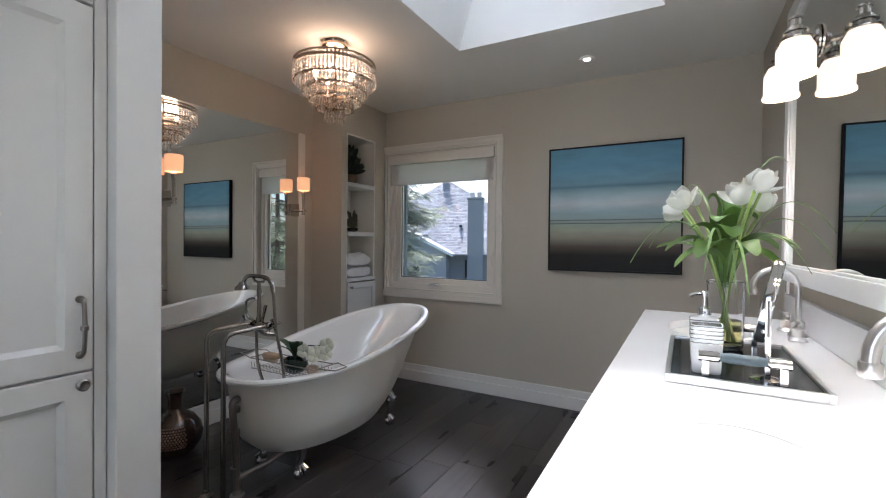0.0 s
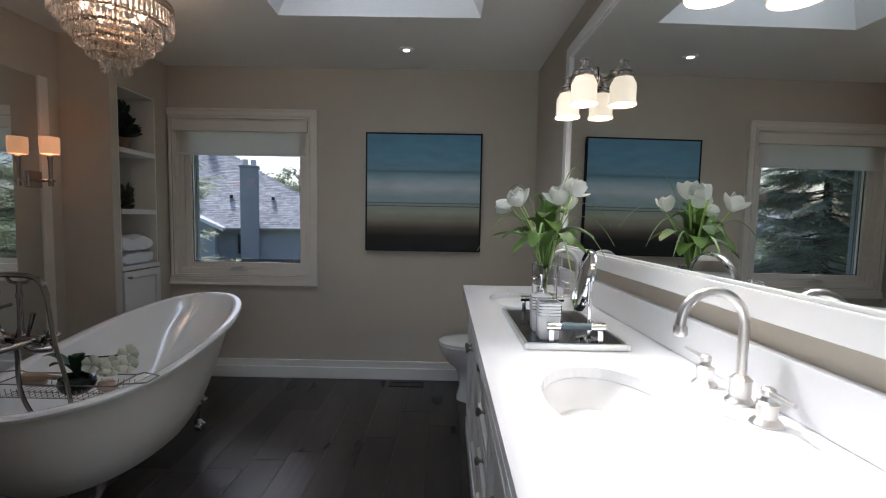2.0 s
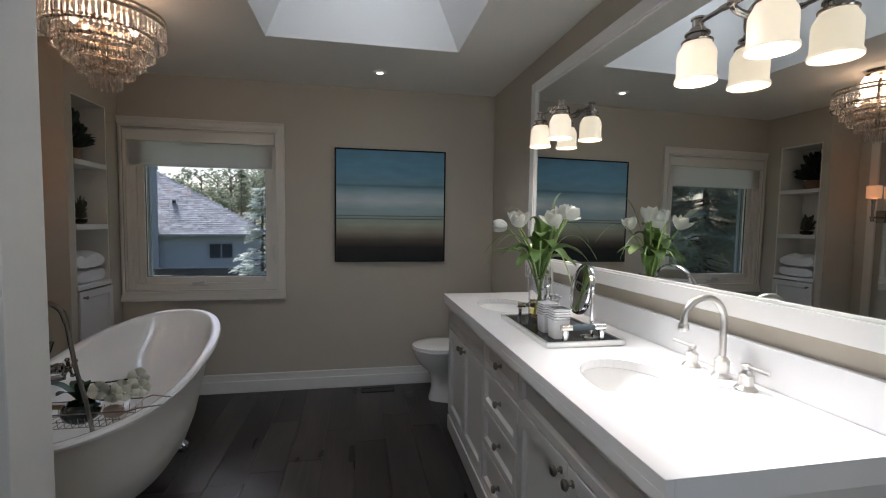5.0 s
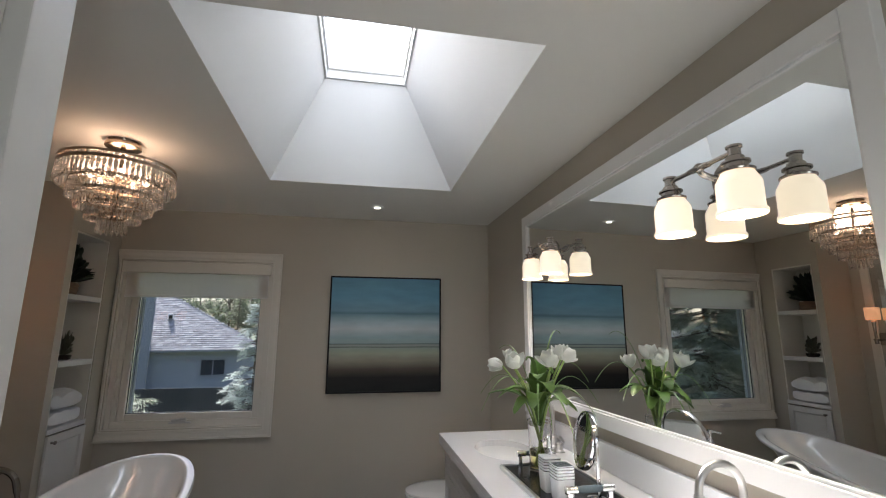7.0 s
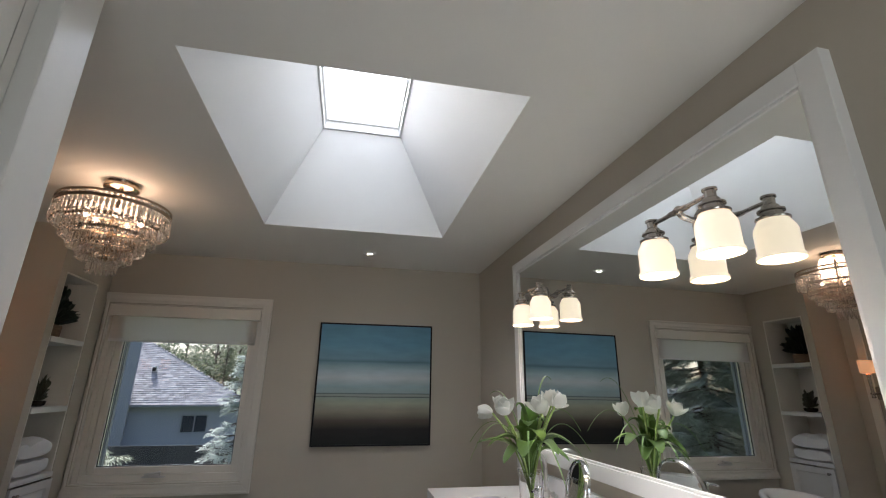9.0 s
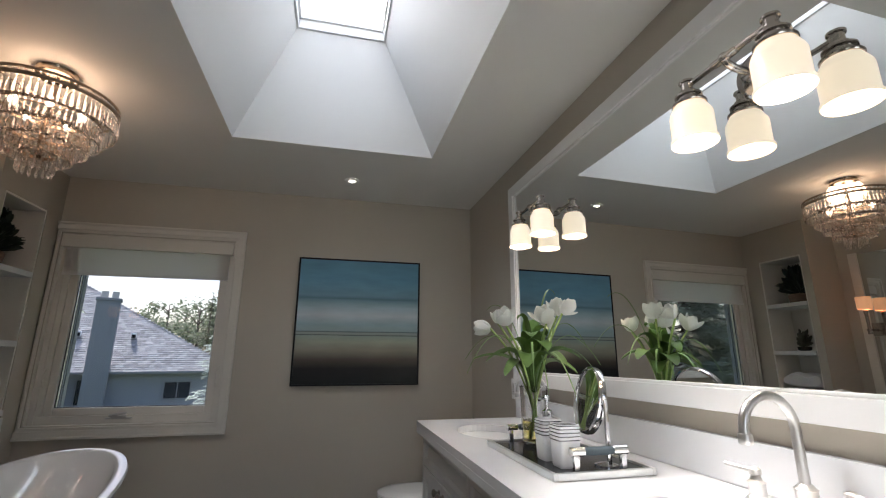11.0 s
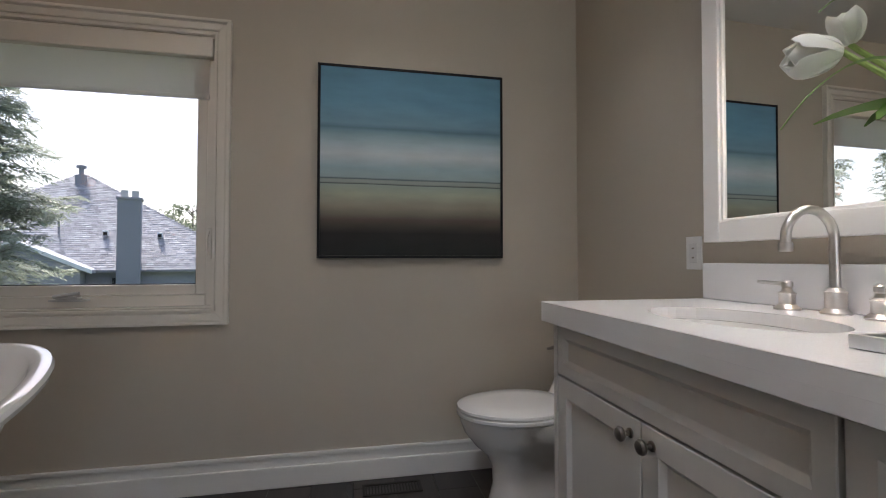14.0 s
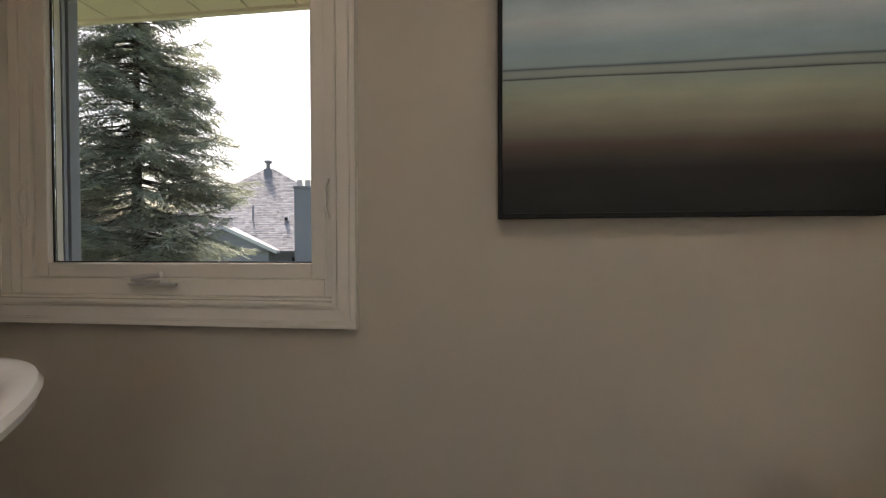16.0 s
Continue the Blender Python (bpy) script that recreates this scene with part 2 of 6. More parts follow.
def smoothed(points, n=8):
    """A smooth curve through all points."""
    p = [Vector(q) for q in points]
    p = [p[0] * 2 - p[1]] + p + [p[-1] * 2 - p[-2]]
    out = []
    for i in range(1, len(p) - 2):
        a, b, c, d = p[i - 1:i + 3]
        for k in range(n):
            t = k / n
            out.append(0.5 * (2 * b + (c - a) * t + (2 * a - 5 * b + 4 * c - d) * t * t + (3 * b - a - 3 * c + d) * t ** 3))
    return out + [p[-2]]


def ball(at, r, bm=None, sz=1.0, u=12, v=8):
    own = bmesh.new()
    bmesh.ops.create_uvsphere(own, u_segments=u, v_segments=v, radius=r, matrix=Matrix.Translation(at) @ Matrix.Diagonal((1, 1, sz, 1)))
    return join(bm, own)


# ---- room shell ----
XR, YB, XL, XC, YC, ZC = 0.665, 3.625, -2.53, -2.20, 3.03, 2.43
XW, XE = 0.683, 0.78
# the vanity wall runs a little out of square with the window wall
SKEW = Matrix.Translation((0.668, 2.0, 0)) @ Matrix.Rotation(0.0124, 4, "Z") @ Matrix.Translation((-0.668, -2.0, 0))


def skewed(bm):
    bmesh.ops.transform(bm, matrix=SKEW, verts=bm.verts)
    return bm


def wall_x(y, x=XW):
    return x + 0.0124 * (2.0 - y)


YF = -1.30
DOOR0, DOOR1 = -0.75, 0.30

floor = solid("floor", box(XL - 0.1, XE, YF - 0.1, YB + 0.1, -0.2, -0.006), M_GAP, "dark grey oak plank floor with tight joints", "floor", kind="structure")

wall_right = solid("wall_right", skewed(box(XW, XW + 0.16, YF - 0.20, YB + 0.20, -0.1, ZC + 0.12)), M_WALL, "greige painted wall behind the vanity", "wall", kind="structure")
wall_left = solid("wall_left", box(XL - 0.12, XL, YF - 0.12, YB + 0.12, -0.1, ZC + 0.12), M_WALL, "greige painted wall beside the bathtub", "wall", kind="structure")
bm = box(XL, DOOR0, YF - 0.12, YF, -0.1, ZC + 0.12)
box(DOOR1, XE, YF - 0.12, YF, -0.1, ZC + 0.12, bm=bm)
box(DOOR0, DOOR1, YF - 0.12, YF, 2.06, ZC + 0.12, bm=bm)
wall_front = solid("wall_front", bm, M_WALL, "plain greige painted wall", "wall", kind="structure")

# window opening in the back wall
WX0, WX1, WZ0, WZ1 = -2.175, -1.105, 0.815, 2.035
bm = box(XL, WX0, YB, YB + 0.16, -0.1, ZC + 0.12)
box(WX1, XE, YB, YB + 0.16, -0.1, ZC + 0.12, bm=bm)
box(WX0, WX1, YB, YB + 0.16, -0.1, WZ0, bm=bm)
box(WX0, WX1, YB, YB + 0.16, WZ1, ZC + 0.12, bm=bm)
solid("wall_back", bm, M_WALL, "greige painted wall with a casement window", "wall", kind="structure")

# ceiling with the skylight shaft
SX0, SX1, SY0, SY1 = -1.0, 0.148, 1.19, 2.745
GX0, GX1, GY0, GY1, GZ = -0.685, -0.185, 1.42, 2.53, 3.03
bm = box(XL, SX0, YF, YB, ZC, ZC + 0.12)
box(SX1, XE, YF, YB, ZC, ZC + 0.12, bm=bm)
box(SX0, SX1, YF, SY0, ZC, ZC + 0.12, bm=bm)
box(SX0, SX1, SY1, YB, ZC, ZC + 0.12, bm=bm)
solid("ceiling", bm, M_CEIL, "smooth painted ceiling with a skylight opening", "ceiling", kind="structure")

lo = [(SX0, SY0, ZC + 0.002), (SX1, SY0, ZC + 0.002), (SX1, SY1, ZC + 0.002), (SX0, SY1, ZC + 0.002)]
hi = [(GX0, GY0, GZ), (GX1, GY0, GZ), (GX1, GY1, GZ), (GX0, GY1, GZ)]
cx, cy = (SX0 + SX1) / 2, (SY0 + SY1) / 2
grow = lambda pts, d, dz: [(x + math.copysign(d, x - cx), y + math.copysign(d, y - cy), z + dz) for x, y, z in pts]
bm = rings([lo, hi, grow(hi, 0.1, 0.0), grow(lo, 0.1, 0.12), lo], cap0=False, cap1=False)
solid("skylight_shaft", bm, M_WELL, "white flared skylight shaft", "skylight shaft", kind="structure")

skylight = thing("skylight", (-0.435, 1.97, GZ), "white framed roof skylight full of bright sky", "skylight", kind="structure")
w, GT = 0.012, 3.10
for a, b, c, d in ((GX0 - 0.02, GX0 + w, GY0 - 0.02, GY1 + 0.02), (GX1 - w, GX1 + 0.02, GY0 - 0.02, GY1 + 0.02), (GX0 + w, GX1 - w, GY0 - 0.02, GY0 + w), (GX0 + w, GX1 - w, GY1 - w, GY1 + 0.02)):
    part("curb", box(a, b, c, d, GZ + 0.002, GT - 0.012, 0.003), M_WELL, skylight)
w = 0.024
bm = None
for a, b, c, d in ((GX0, GX0 + w, GY0, GY1), (GX1 - w, GX1, GY0, GY1), (GX0 + w, GX1 - w, GY0, GY0 + w), (GX0 + w, GX1 - w, GY1 - w, GY1)):
    bm = box(a, b, c, d, GT - 0.012, GT + 0.02, 0.004, bm)
part("window_frame", bm, M_FRAME, skylight)
pane = part("pane", box(GX0 + w, GX1 - w, GY0 + w, GY1 - w, GT + 0.002, GT + 0.008), M_GLASS, skylight)
pane.visible_shadow = False

# chase with the shelf niche: front face x = XC, from YC to the back wall
NY0, NY1, NZ0, NZ1 = 3.092, 3.475, 0.93, 2.135
bm = box(XL, XC, YC, NY0, 0, ZC)
box(XL, XC, NY1, YB, 0, ZC, bm=bm)
box(XL, XC, NY0, NY1, NZ1, ZC, bm=bm)
box(XL, XC, NY0, NY1, 0, 0.30, bm=bm)
box(XL, XL + 0.04, NY0, NY1, 0.30, NZ1, bm=bm)
solid("wall_chase", bm, M_WALL, "greige boxed-out wall with a built-in shelf niche", "wall", kind="structure")

# partition beside the linen cabinet
PX = -1.105
solid("wall_partition", box(XL, PX, 0.90, 1.02, 0, ZC, 0.004), M_CAB, "white painted partition end beside the linen cabinet", "wall", kind="structure")


def skirting(x0, x1, y0, y1, along):
    """A board with a stepped cap; along 'x' faces -y, along 'y' faces its own side."""
    bm = box(x0, x1, y0, y1, 0, 0.093, 0.005)
    for inset, z0, z1, bev in ((0.011, 0.093, 0.130, 0.001), (0.005, 0.130, 0.149, 0.005)):
        if along == "x":
            box(x0, x1, y0 + inset, y1, z0, z1, bev, bm)
        elif along == "right":
            box(x0 + inset, x1, y0, y1, z0, z1, bev, bm)
        else:
            box(x0, x1 - inset, y0, y1, z0, z1, bev, bm)
    return bm


solid("baseboard", skirting(XC + 0.02, XR, YB - 0.02, YB, "x"), M_BASE, "white stepped baseboard along the window wall", "baseboard", kind="structure")
solid("baseboard", skirting(XL, XL + 0.02, 1.02, YC - 0.02, "left"), M_BASE, "white stepped baseboard under the tall mirror", "baseboard", kind="structure")
solid("baseboard", skirting(XC, XC + 0.02, YC, YB - 0.02, "left"), M_BASE, "white stepped baseboard under the shelf niche", "baseboard", kind="structure")
solid("baseboard", skirting(XR - 0.02, XE - 0.09, 2.78, YB - 0.02, "right"), M_BASE, "white stepped baseboard beside the toilet", "baseboard", kind="structure")

# ---- window ----
window = thing("window_1", (-1.64, YB, WZ0), "white casement window with a half-drawn roller blind", "window", kind="structure")
CX0, CX1, CZ0, CZ1 = -2.25, -1.035, 0.742, 2.108


def picture_casing(x0, x1, z0, z1, steps, y):
    """A mitred casing of nested square rings; steps: (inset0, inset1, proud)."""
    bm = None
    for i0, i1, p in steps:
        outer = [(x0 + i0, z0 + i0), (x1 - i0, z0 + i0), (x1 - i0, z1 - i0), (x0 + i0, z1 - i0)]
        inner = [(x0 + i1, z0 + i1), (x1 - i1, z0 + i1), (x1 - i1, z1 - i1), (x0 + i1, z1 - i1)]
        own = bmesh.new()
        for k in range(4):
            a, b, c, d = outer[k], outer[(k + 1) % 4], inner[(k + 1) % 4], inner[k]
            f = [own.verts.new((p0[0], y - p, p0[1])) for p0 in (a, b, c, d)]
            g = [own.verts.new((p0[0], y + 0.004, p0[1])) for p0 in (a, b, c, d)]
            own.faces.new(f)
            own.faces.new(g[::-1])
            for q in range(4):
                own.faces.new((f[q], g[q], g[(q + 1) % 4], f[(q + 1) % 4]))
        bmesh.ops.bevel(own, geom=[e for e in own.edges if all(v.co.y < y for v in e.verts)], offset=0.0025, segments=2, affect="EDGES")
        bm = join(bm, own)
    return bm


part("casing", picture_casing(CX0, CX1, CZ0, CZ1, ((0, 0.014, 0.029), (0.014, 0.019, 0.023), (0.019, 0.050, 0.019), (0.050, 0.058, 0.009), (0.058, 0.070, 0.017)), YB), M_TRIM, window, "cream painted moulded casing")
bm = None
for a, b, c, d in ((WX0, WX0 + 0.006, WZ0, WZ1), (WX1 - 0.006, WX1, WZ0, WZ1), (WX0 + 0.006, WX1 - 0.006, WZ0, WZ0 + 0.006), (WX0 + 0.006, WX1 - 0.006, WZ1 - 0.006, WZ1)):
    bm = box(a, b, YB + 0.004, YB + 0.13, c, d, 0, bm)
part("jamb_lining", bm, M_TRIM, window)


def square_frame(x0, x1, z0, z1, w, y0, y1, bevel=0.003, wb=None):
    wb = wb or w
    bm = box(x0, x0 + w, y0, y1, z0, z1, bevel)
    box(x1 - w, x1, y0, y1, z0, z1, bevel, bm)
    box(x0 + w, x1 - w, y0 + 0.001, y1, z0, z0 + wb, bevel, bm)
    box(x0 + w, x1 - w, y0 + 0.001, y1, z1 - w, z1, bevel, bm)
    return bm


part("window_frame", square_frame(WX0 + 0.006, WX1 - 0.006, WZ0 + 0.006, WZ1 - 0.006, 0.034, YB + 0.03, YB + 0.12, 0.004, 0.05), M_TRIM, window)
part("filler_strip", box(WX0 + 0.040, WX0 + 0.0735, YB + 0.034, YB + 0.12, WZ0 + 0.056, WZ1 - 0.040, 0.003), M_TRIM, window)
SASH = (WX0 + 0.074, WX1 - 0.040, WZ0 + 0.056, WZ1 - 0.040)
part("sash", square_frame(*SASH, 0.046, YB + 0.045, YB + 0.10, 0.006), M_TRIM, window)
GL = (SASH[0] + 0.046, SASH[1] - 0.046, SASH[2] + 0.046, SASH[3] - 0.046)
part("gasket", square_frame(*GL, 0.004, YB + 0.063, YB + 0.075, 0.0), M_RUBBER, window, "black glazing gasket")
pane = part("pane", box(GL[0] + 0.006, GL[1] - 0.006, YB + 0.066, YB + 0.070, GL[2] + 0.006, GL[3] - 0.006), M_GLASS, window)
pane.visible_shadow = False
bm = box(GL[0] - 0.030, GL[0] + 0.003, YB + 0.101, YB + 0.112, GL[2] - 0.02, GL[3] + 0.02, 0.001)
box(GL[0] - 0.030, GL[0] + 0.005, YB + 0.121, YB + 0.155, GL[2] - 0.02, GL[3] + 0.02, 0.002, bm)
part("outer_stop", bm, material("blue_grey_vinyl", (0.24, 0.27, 0.32), 0.45, vary=0.05), window, "blue-grey outer frame stop")
# crank and side locks
M_SILVER = material("silver_paint", (0.62, 0.61, 0.60), 0.32, metal=0.35, vary=0.03, rvar=0.03)
bm = box(-1.745, -1.600, YB + 0.006, YB + 0.032, 0.850, 0.860, 0.004)
box(-1.715, -1.630, YB - 0.002, YB + 0.03, 0.858, 0.872, 0.006, bm)
tube([(-1.72, YB + 0.000, 0.872), (-1.67, YB - 0.006, 0.880), (-1.625, YB - 0.004, 0.886)], 0.0085, 10, bm)
part("crank_handle", bm, M_SILVER, window, "folded metal crank handle", smooth=True)
for x in (SASH[1] + 0.016, SASH[0] - 0.016):
    bm = box(x - 0.010, x + 0.010, YB + 0.024, YB + 0.030, 1.03, 1.17, 0.003)
    tube([(x, YB + 0.026, 1.045), (x - 0.004, YB + 0.012, 1.07), (x - 0.004, YB + 0.010, 1.13), (x, YB + 0.024, 1.155)], 0.005, 8, bm)
    part("lock_lever", bm, M_TRIM, window, smooth=True)

blind = thing("roller_blind", (-1.64, YB, 1.76), "white roller blind drawn a little way down the window", "blind")
part("cassette", box(WX0 + 0.008, WX1 - 0.008, YB - 0.012, YB + 0.055, 1.940, 2.024, 0.006), M_TRIM, blind, "cream blind cassette")
bm = bmesh.new()
n = 24
rows = []
for k, z in enumerate((1.945, 1.88, 1.82, 1.775)):
    rows.append([(WX0 + 0.03 + (WX1 - WX0 - 0.06) * i / n, YB + 0.022 + 0.0012 * math.sin(i * 0.9 + k), z) for i in range(n + 1)])
back = [[(x, y + 0.002, z) for x, y, z in r] for r in rows]
bm = rings([a + b[::-1] for a, b in zip(rows, back)])
part("cloth", bm, M_BLIND, blind)
part("bottom_bar", box(WX0 + 0.03, WX1 - 0.03, YB + 0.016, YB + 0.030, 1.756, 1.776, 0.005), M_BLIND, blind)

# ---- tall mirror by the tub ----
solid("wall_mirror", box(XL + 0.001, XL + 0.008, 1.10, 2.872, 0.15, 2.105, 0.002), M_MIRROR, "large frameless mirror on the wall behind the bathtub", "mirror")
solid("mirror_side_panel", box(XL + 0.001, XL + 0.016, 2.875, 2.938, 0.15, 2.118, 0.002), M_TRIM, "narrow cream panel at the mirror's edge", "panel", kind="structure")

# ---- vanity mirror ----
vm = thing("vanity_mirror", (XR, 1.69, 1.078), "wide white framed mirror above the double vanity", "mirror")
MY0, MY1, MZ0, MZ1 = 0.640, 2.733, 1.083, 2.258
bm = None
W = 0.062
for y0, y1, z0, z1 in ((MY0, MY0 + W, MZ0, MZ1), (MY1 - W, MY1, MZ0, MZ1), (MY0 + W, MY1 - W, MZ0, MZ0 + W), (MY0 + W, MY1 - W, MZ1 - W, MZ1)):
    bm = box(XW - 0.040, XW + 0.002, y0, y1, z0, z1, 0.003, bm)
part("frame", bm, M_FRAME, vm)
bm = None
V = 0.010
for y0, y1, z0, z1 in ((MY0 + W, MY0 + W + V, MZ0 + W, MZ1 - W), (MY1 - W - V, MY1 - W, MZ0 + W, MZ1 - W), (MY0 + W + V, MY1 - W - V, MZ0 + W, MZ0 + W + V), (MY0 + W + V, MY1 - W - V, MZ1 - W - V, MZ1 - W)):
    bm = box(XW - 0.033, XW + 0.002, y0, y1, z0, z1, 0.003, bm)
part("inner_bead", bm, M_FRAME, vm)
part("glass", box(XW - 0.025, XW - 0.018, MY0 + W + V, MY1 - W - V, MZ0 + W + V, MZ1 - W - V), M_MIRROR, vm, "clear silvered mirror glass")
# it leans back a trifle with the wall
lean = Matrix.Translation((XW, 0, 1.6)) @ Matrix.Rotation(0.005, 4, "Y") @ Matrix.Translation((-XW, 0, -1.6))
vm.matrix_basis = SKEW @ lean @ vm.matrix_basis

# ---- vanity ----
CT0, CT1, CXF, CZT = 0.64, 2.762, 0.079, 0.90
CF = 0.113
SINKS = ((1.105, 0.345), (2.325, 0.345))


def ellipse(cx0, cy0, rx, ry, z, n=40):
    return [(cx0 + rx * math.cos(2 * math.pi * i / n), cy0 + ry * math.sin(2 * math.pi * i / n), z) for i in range(n)]


XS = 0.70
counter = thing("countertop", (0.37, 1.7, 0.842), "white quartz vanity top with two undermount sinks", "countertop")
bm = bmesh.new()
n = 40
for zz, up in ((CZT, True), (CZT - 0.030, False)):
    strips = [CT0, (CT0 + CT1) / 2, CT1]
    for k, (sy, sx) in enumerate(SINKS):
        y0, y1 = strips[k], strips[k + 1]
        inner = [bm.verts.new(p) for p in ellipse(sx, sy, 0.150, 0.215, zz, n)]
        outer = []
        for i in range(n):
            c, s = math.cos(2 * math.pi * i / n), math.sin(2 * math.pi * i / n)
            ex = (XS - sx) / c if c > 1e-6 else ((CXF - sx) / c if c < -1e-6 else 1e9)
            ey = (y1 - sy) / s if s > 1e-6 else ((y0 - sy) / s if s < -1e-6 else 1e9)
            r = min(ex, ey)
            outer.append(bm.verts.new((sx + r * c, sy + r * s, zz)))
        for i in range(n):
            bm.faces.new((inner[i], inner[(i + 1) % n], outer[(i + 1) % n], outer[i]))
        corners = [(XS, y0), (XS, y1), (CXF, y1), (CXF, y0)]
        for cxx, cyy in corners:
            near = sorted(range(n), key=lambda i: math.atan2(outer[i].co.y - sy, outer[i].co.x - sx))
            ang = math.atan2(cyy - sy, cxx - sx)
            after = [i for i in near if math.atan2(outer[i].co.y - sy, outer[i].co.x - sx) > ang]
            j = after[0] if after else near[0]
            i = (j - 1) % n
            bm.faces.new((outer[i], outer[j], bm.verts.new((cxx, cyy, zz))))
for sy, sx in SINKS:
    rings([ellipse(sx, sy, 0.150, 0.215, CZT), ellipse(sx, sy, 0.150, 0.215, CZT - 0.030)], bm, False, False)
bmesh.ops.remove_doubles(bm, verts=bm.verts, dist=0.0005)
part("slab", bm, M_QUARTZ, counter)
bm = box(CXF + 0.0004, CXF + 0.02, CT0, CT1, CZT - 0.0585, CZT - 0.0004, 0.0015)
box(CXF + 0.02, XS, CT1 - 0.02, CT1, CZT - 0.0585, CZT - 0.0004, 0.0015, bm)
box(CXF + 0.02, XS, CT0, CT0 + 0.02, CZT - 0.0585, CZT - 0.0004, 0.0015, bm)
part("edge", bm, M_QUARTZ, counter)
part("backsplash", skewed(box(XW - 0.022, XW + 0.004, CT0, CT1, CZT + 0.001, 1.017, 0.002)), M_QUARTZ, counter)
for sy, sx in SINKS:
    sink = thing("undermount_sink", (sx, sy, 0.72), "white oval undermount sink set into the vanity top", "sink", "vanity sinks")
    prof = [(1.05, 0.8685), (1.005, 0.8685), (0.975, 0.848), (0.90, 0.815), (0.76, 0.785), (0.56, 0.766), (0.30, 0.756), (0.10, 0.753)]
    part("bowl", rings([ellipse(sx, sy, 0.150 * f, 0.215 * f, z) for f, z in prof], None, False, True), M_CHINA, sink, smooth=True)
    part("drain", lathe([(0.022, 0.753), (0.022, 0.758), (0.012, 0.759), (0.010, 0.756)], (sx, sy, 0), 20), M_CHROME, sink, "chrome drain", smooth=True)


def shaker(y0, y1, z0, z1, rail=0.052, x=None, thick=0.019):
    """A recessed-panel front facing -x: frame, bead and panel in one skin."""
    x = CF if x is None else x
    b = 0.012
    L = lambda d, dx: [(x + dx, y0 + d, z0 + d), (x + dx, y1 - d, z0 + d), (x + dx, y1 - d, z1 - d), (x + dx, y0 + d, z1 - d)]
    return rings([L(0, thick), L(0, 0.002), L(0.002, 0), L(rail, 0), L(rail + 0.003, 0.003), L(rail + b, 0.011), L(rail + b + 0.002, 0.0115)])


def knob(parent, x, y, z):
    m = Matrix.Rotation(radians(-90), 4, "Y")
    bm = lathe([(0.011, 0.0), (0.011, 0.003), (0.006, 0.005), (0.0055, 0.014), (0.010, 0.017), (0.0155, 0.022), (0.0165, 0.027), (0.013, 0.032), (0.006, 0.0345)], (x, y, z), 18, m=m)
    part("knob", bm, M_DARKNICK, parent, "dark aged nickel knob", smooth=True)


def unit(name, y0, y1, label):
    u = thing(name, (0.4, (y0 + y1) / 2, 0.0), label, "cabinet", "vanity cabinets")
    bm = box(CF + 0.019, XR - 0.002, y0, y1, 0.10, 0.80)
    box(CF + 0.019, CF + 0.04, y0, y1, 0.80, 0.842, bm=bm)
    box(CF + 0.019, XR - 0.002, y0, y0 + 0.018, 0.80, 0.842, bm=bm)
    box(CF + 0.019, XR - 0.002, y1 - 0.018, y1, 0.80, 0.842, bm=bm)
    # moulded plinth
    box(CF - 0.004, XR - 0.002, y0, y1, 0.012, 0.105, 0.002, bm)
    box(CF + 0.004, CF + 0.03, y0, y1, 0.105, 0.125, 0.005, bm)
    part("carcass", bm, M_CAB, u)
    return u


Y1, Y2, Y3, Y4 = 0.66, 1.475, 1.935, 2.745
u = unit("vanity_cabinet", Y3, Y4, "white two-door vanity cabinet under a sink")
part("end_stile", box(CF - 0.001, CF + 0.02, Y4 - 0.022, Y4, 0.126, 0.840, 0.001), M_CAB, u)
part("false_front", shaker(Y3 + 0.005, Y4 - 0.024, 0.690, 0.832, 0.032), M_CAB, u)
mid = (Y3 + Y4 - 0.019) / 2
d = part("door", shaker(Y3 + 0.005, mid - 0.0015, 0.135, 0.684), M_CAB, u)
knob(d, CF, mid - 0.036, 0.648)
d = part("door", shaker(mid + 0.0015, Y4 - 0.024, 0.135, 0.684), M_CAB, u)
knob(d, CF, mid + 0.036, 0.648)
u = unit("vanity_drawer_unit", Y2, Y3, "white four-drawer unit in the middle of the vanity")
for z0, z1 in ((0.690, 0.832), (0.510, 0.684), (0.325, 0.504), (0.135, 0.319)):
    d = part("drawer", shaker(Y2 + 0.003, Y3 - 0.003, z0, z1, 0.036), M_CAB, u)
    knob(d, CF + 0.011, (Y2 + Y3) / 2, (z0 + z1) / 2)
u = unit("vanity_cabinet", Y1, Y2, "white two-door vanity cabinet under a sink")
part("end_stile", box(CF - 0.001, CF + 0.02, Y1, Y1 + 0.022, 0.126, 0.840, 0.001), M_CAB, u)
part("false_front", shaker(Y1 + 0.024, Y2 - 0.005, 0.690, 0.832, 0.032), M_CAB, u)
mid = (Y1 + Y2 + 0.019) / 2
d = part("door", shaker(Y1 + 0.024, mid - 0.0015, 0.135, 0.684), M_CAB, u)
knob(d, CF, mid - 0.036, 0.648)
d = part("door", shaker(mid + 0.0015, Y2 - 0.005, 0.135, 0.684), M_CAB, u)
knob(d, CF, mid + 0.036, 0.648)


# ---- basin taps ----
TAPX = 0.622


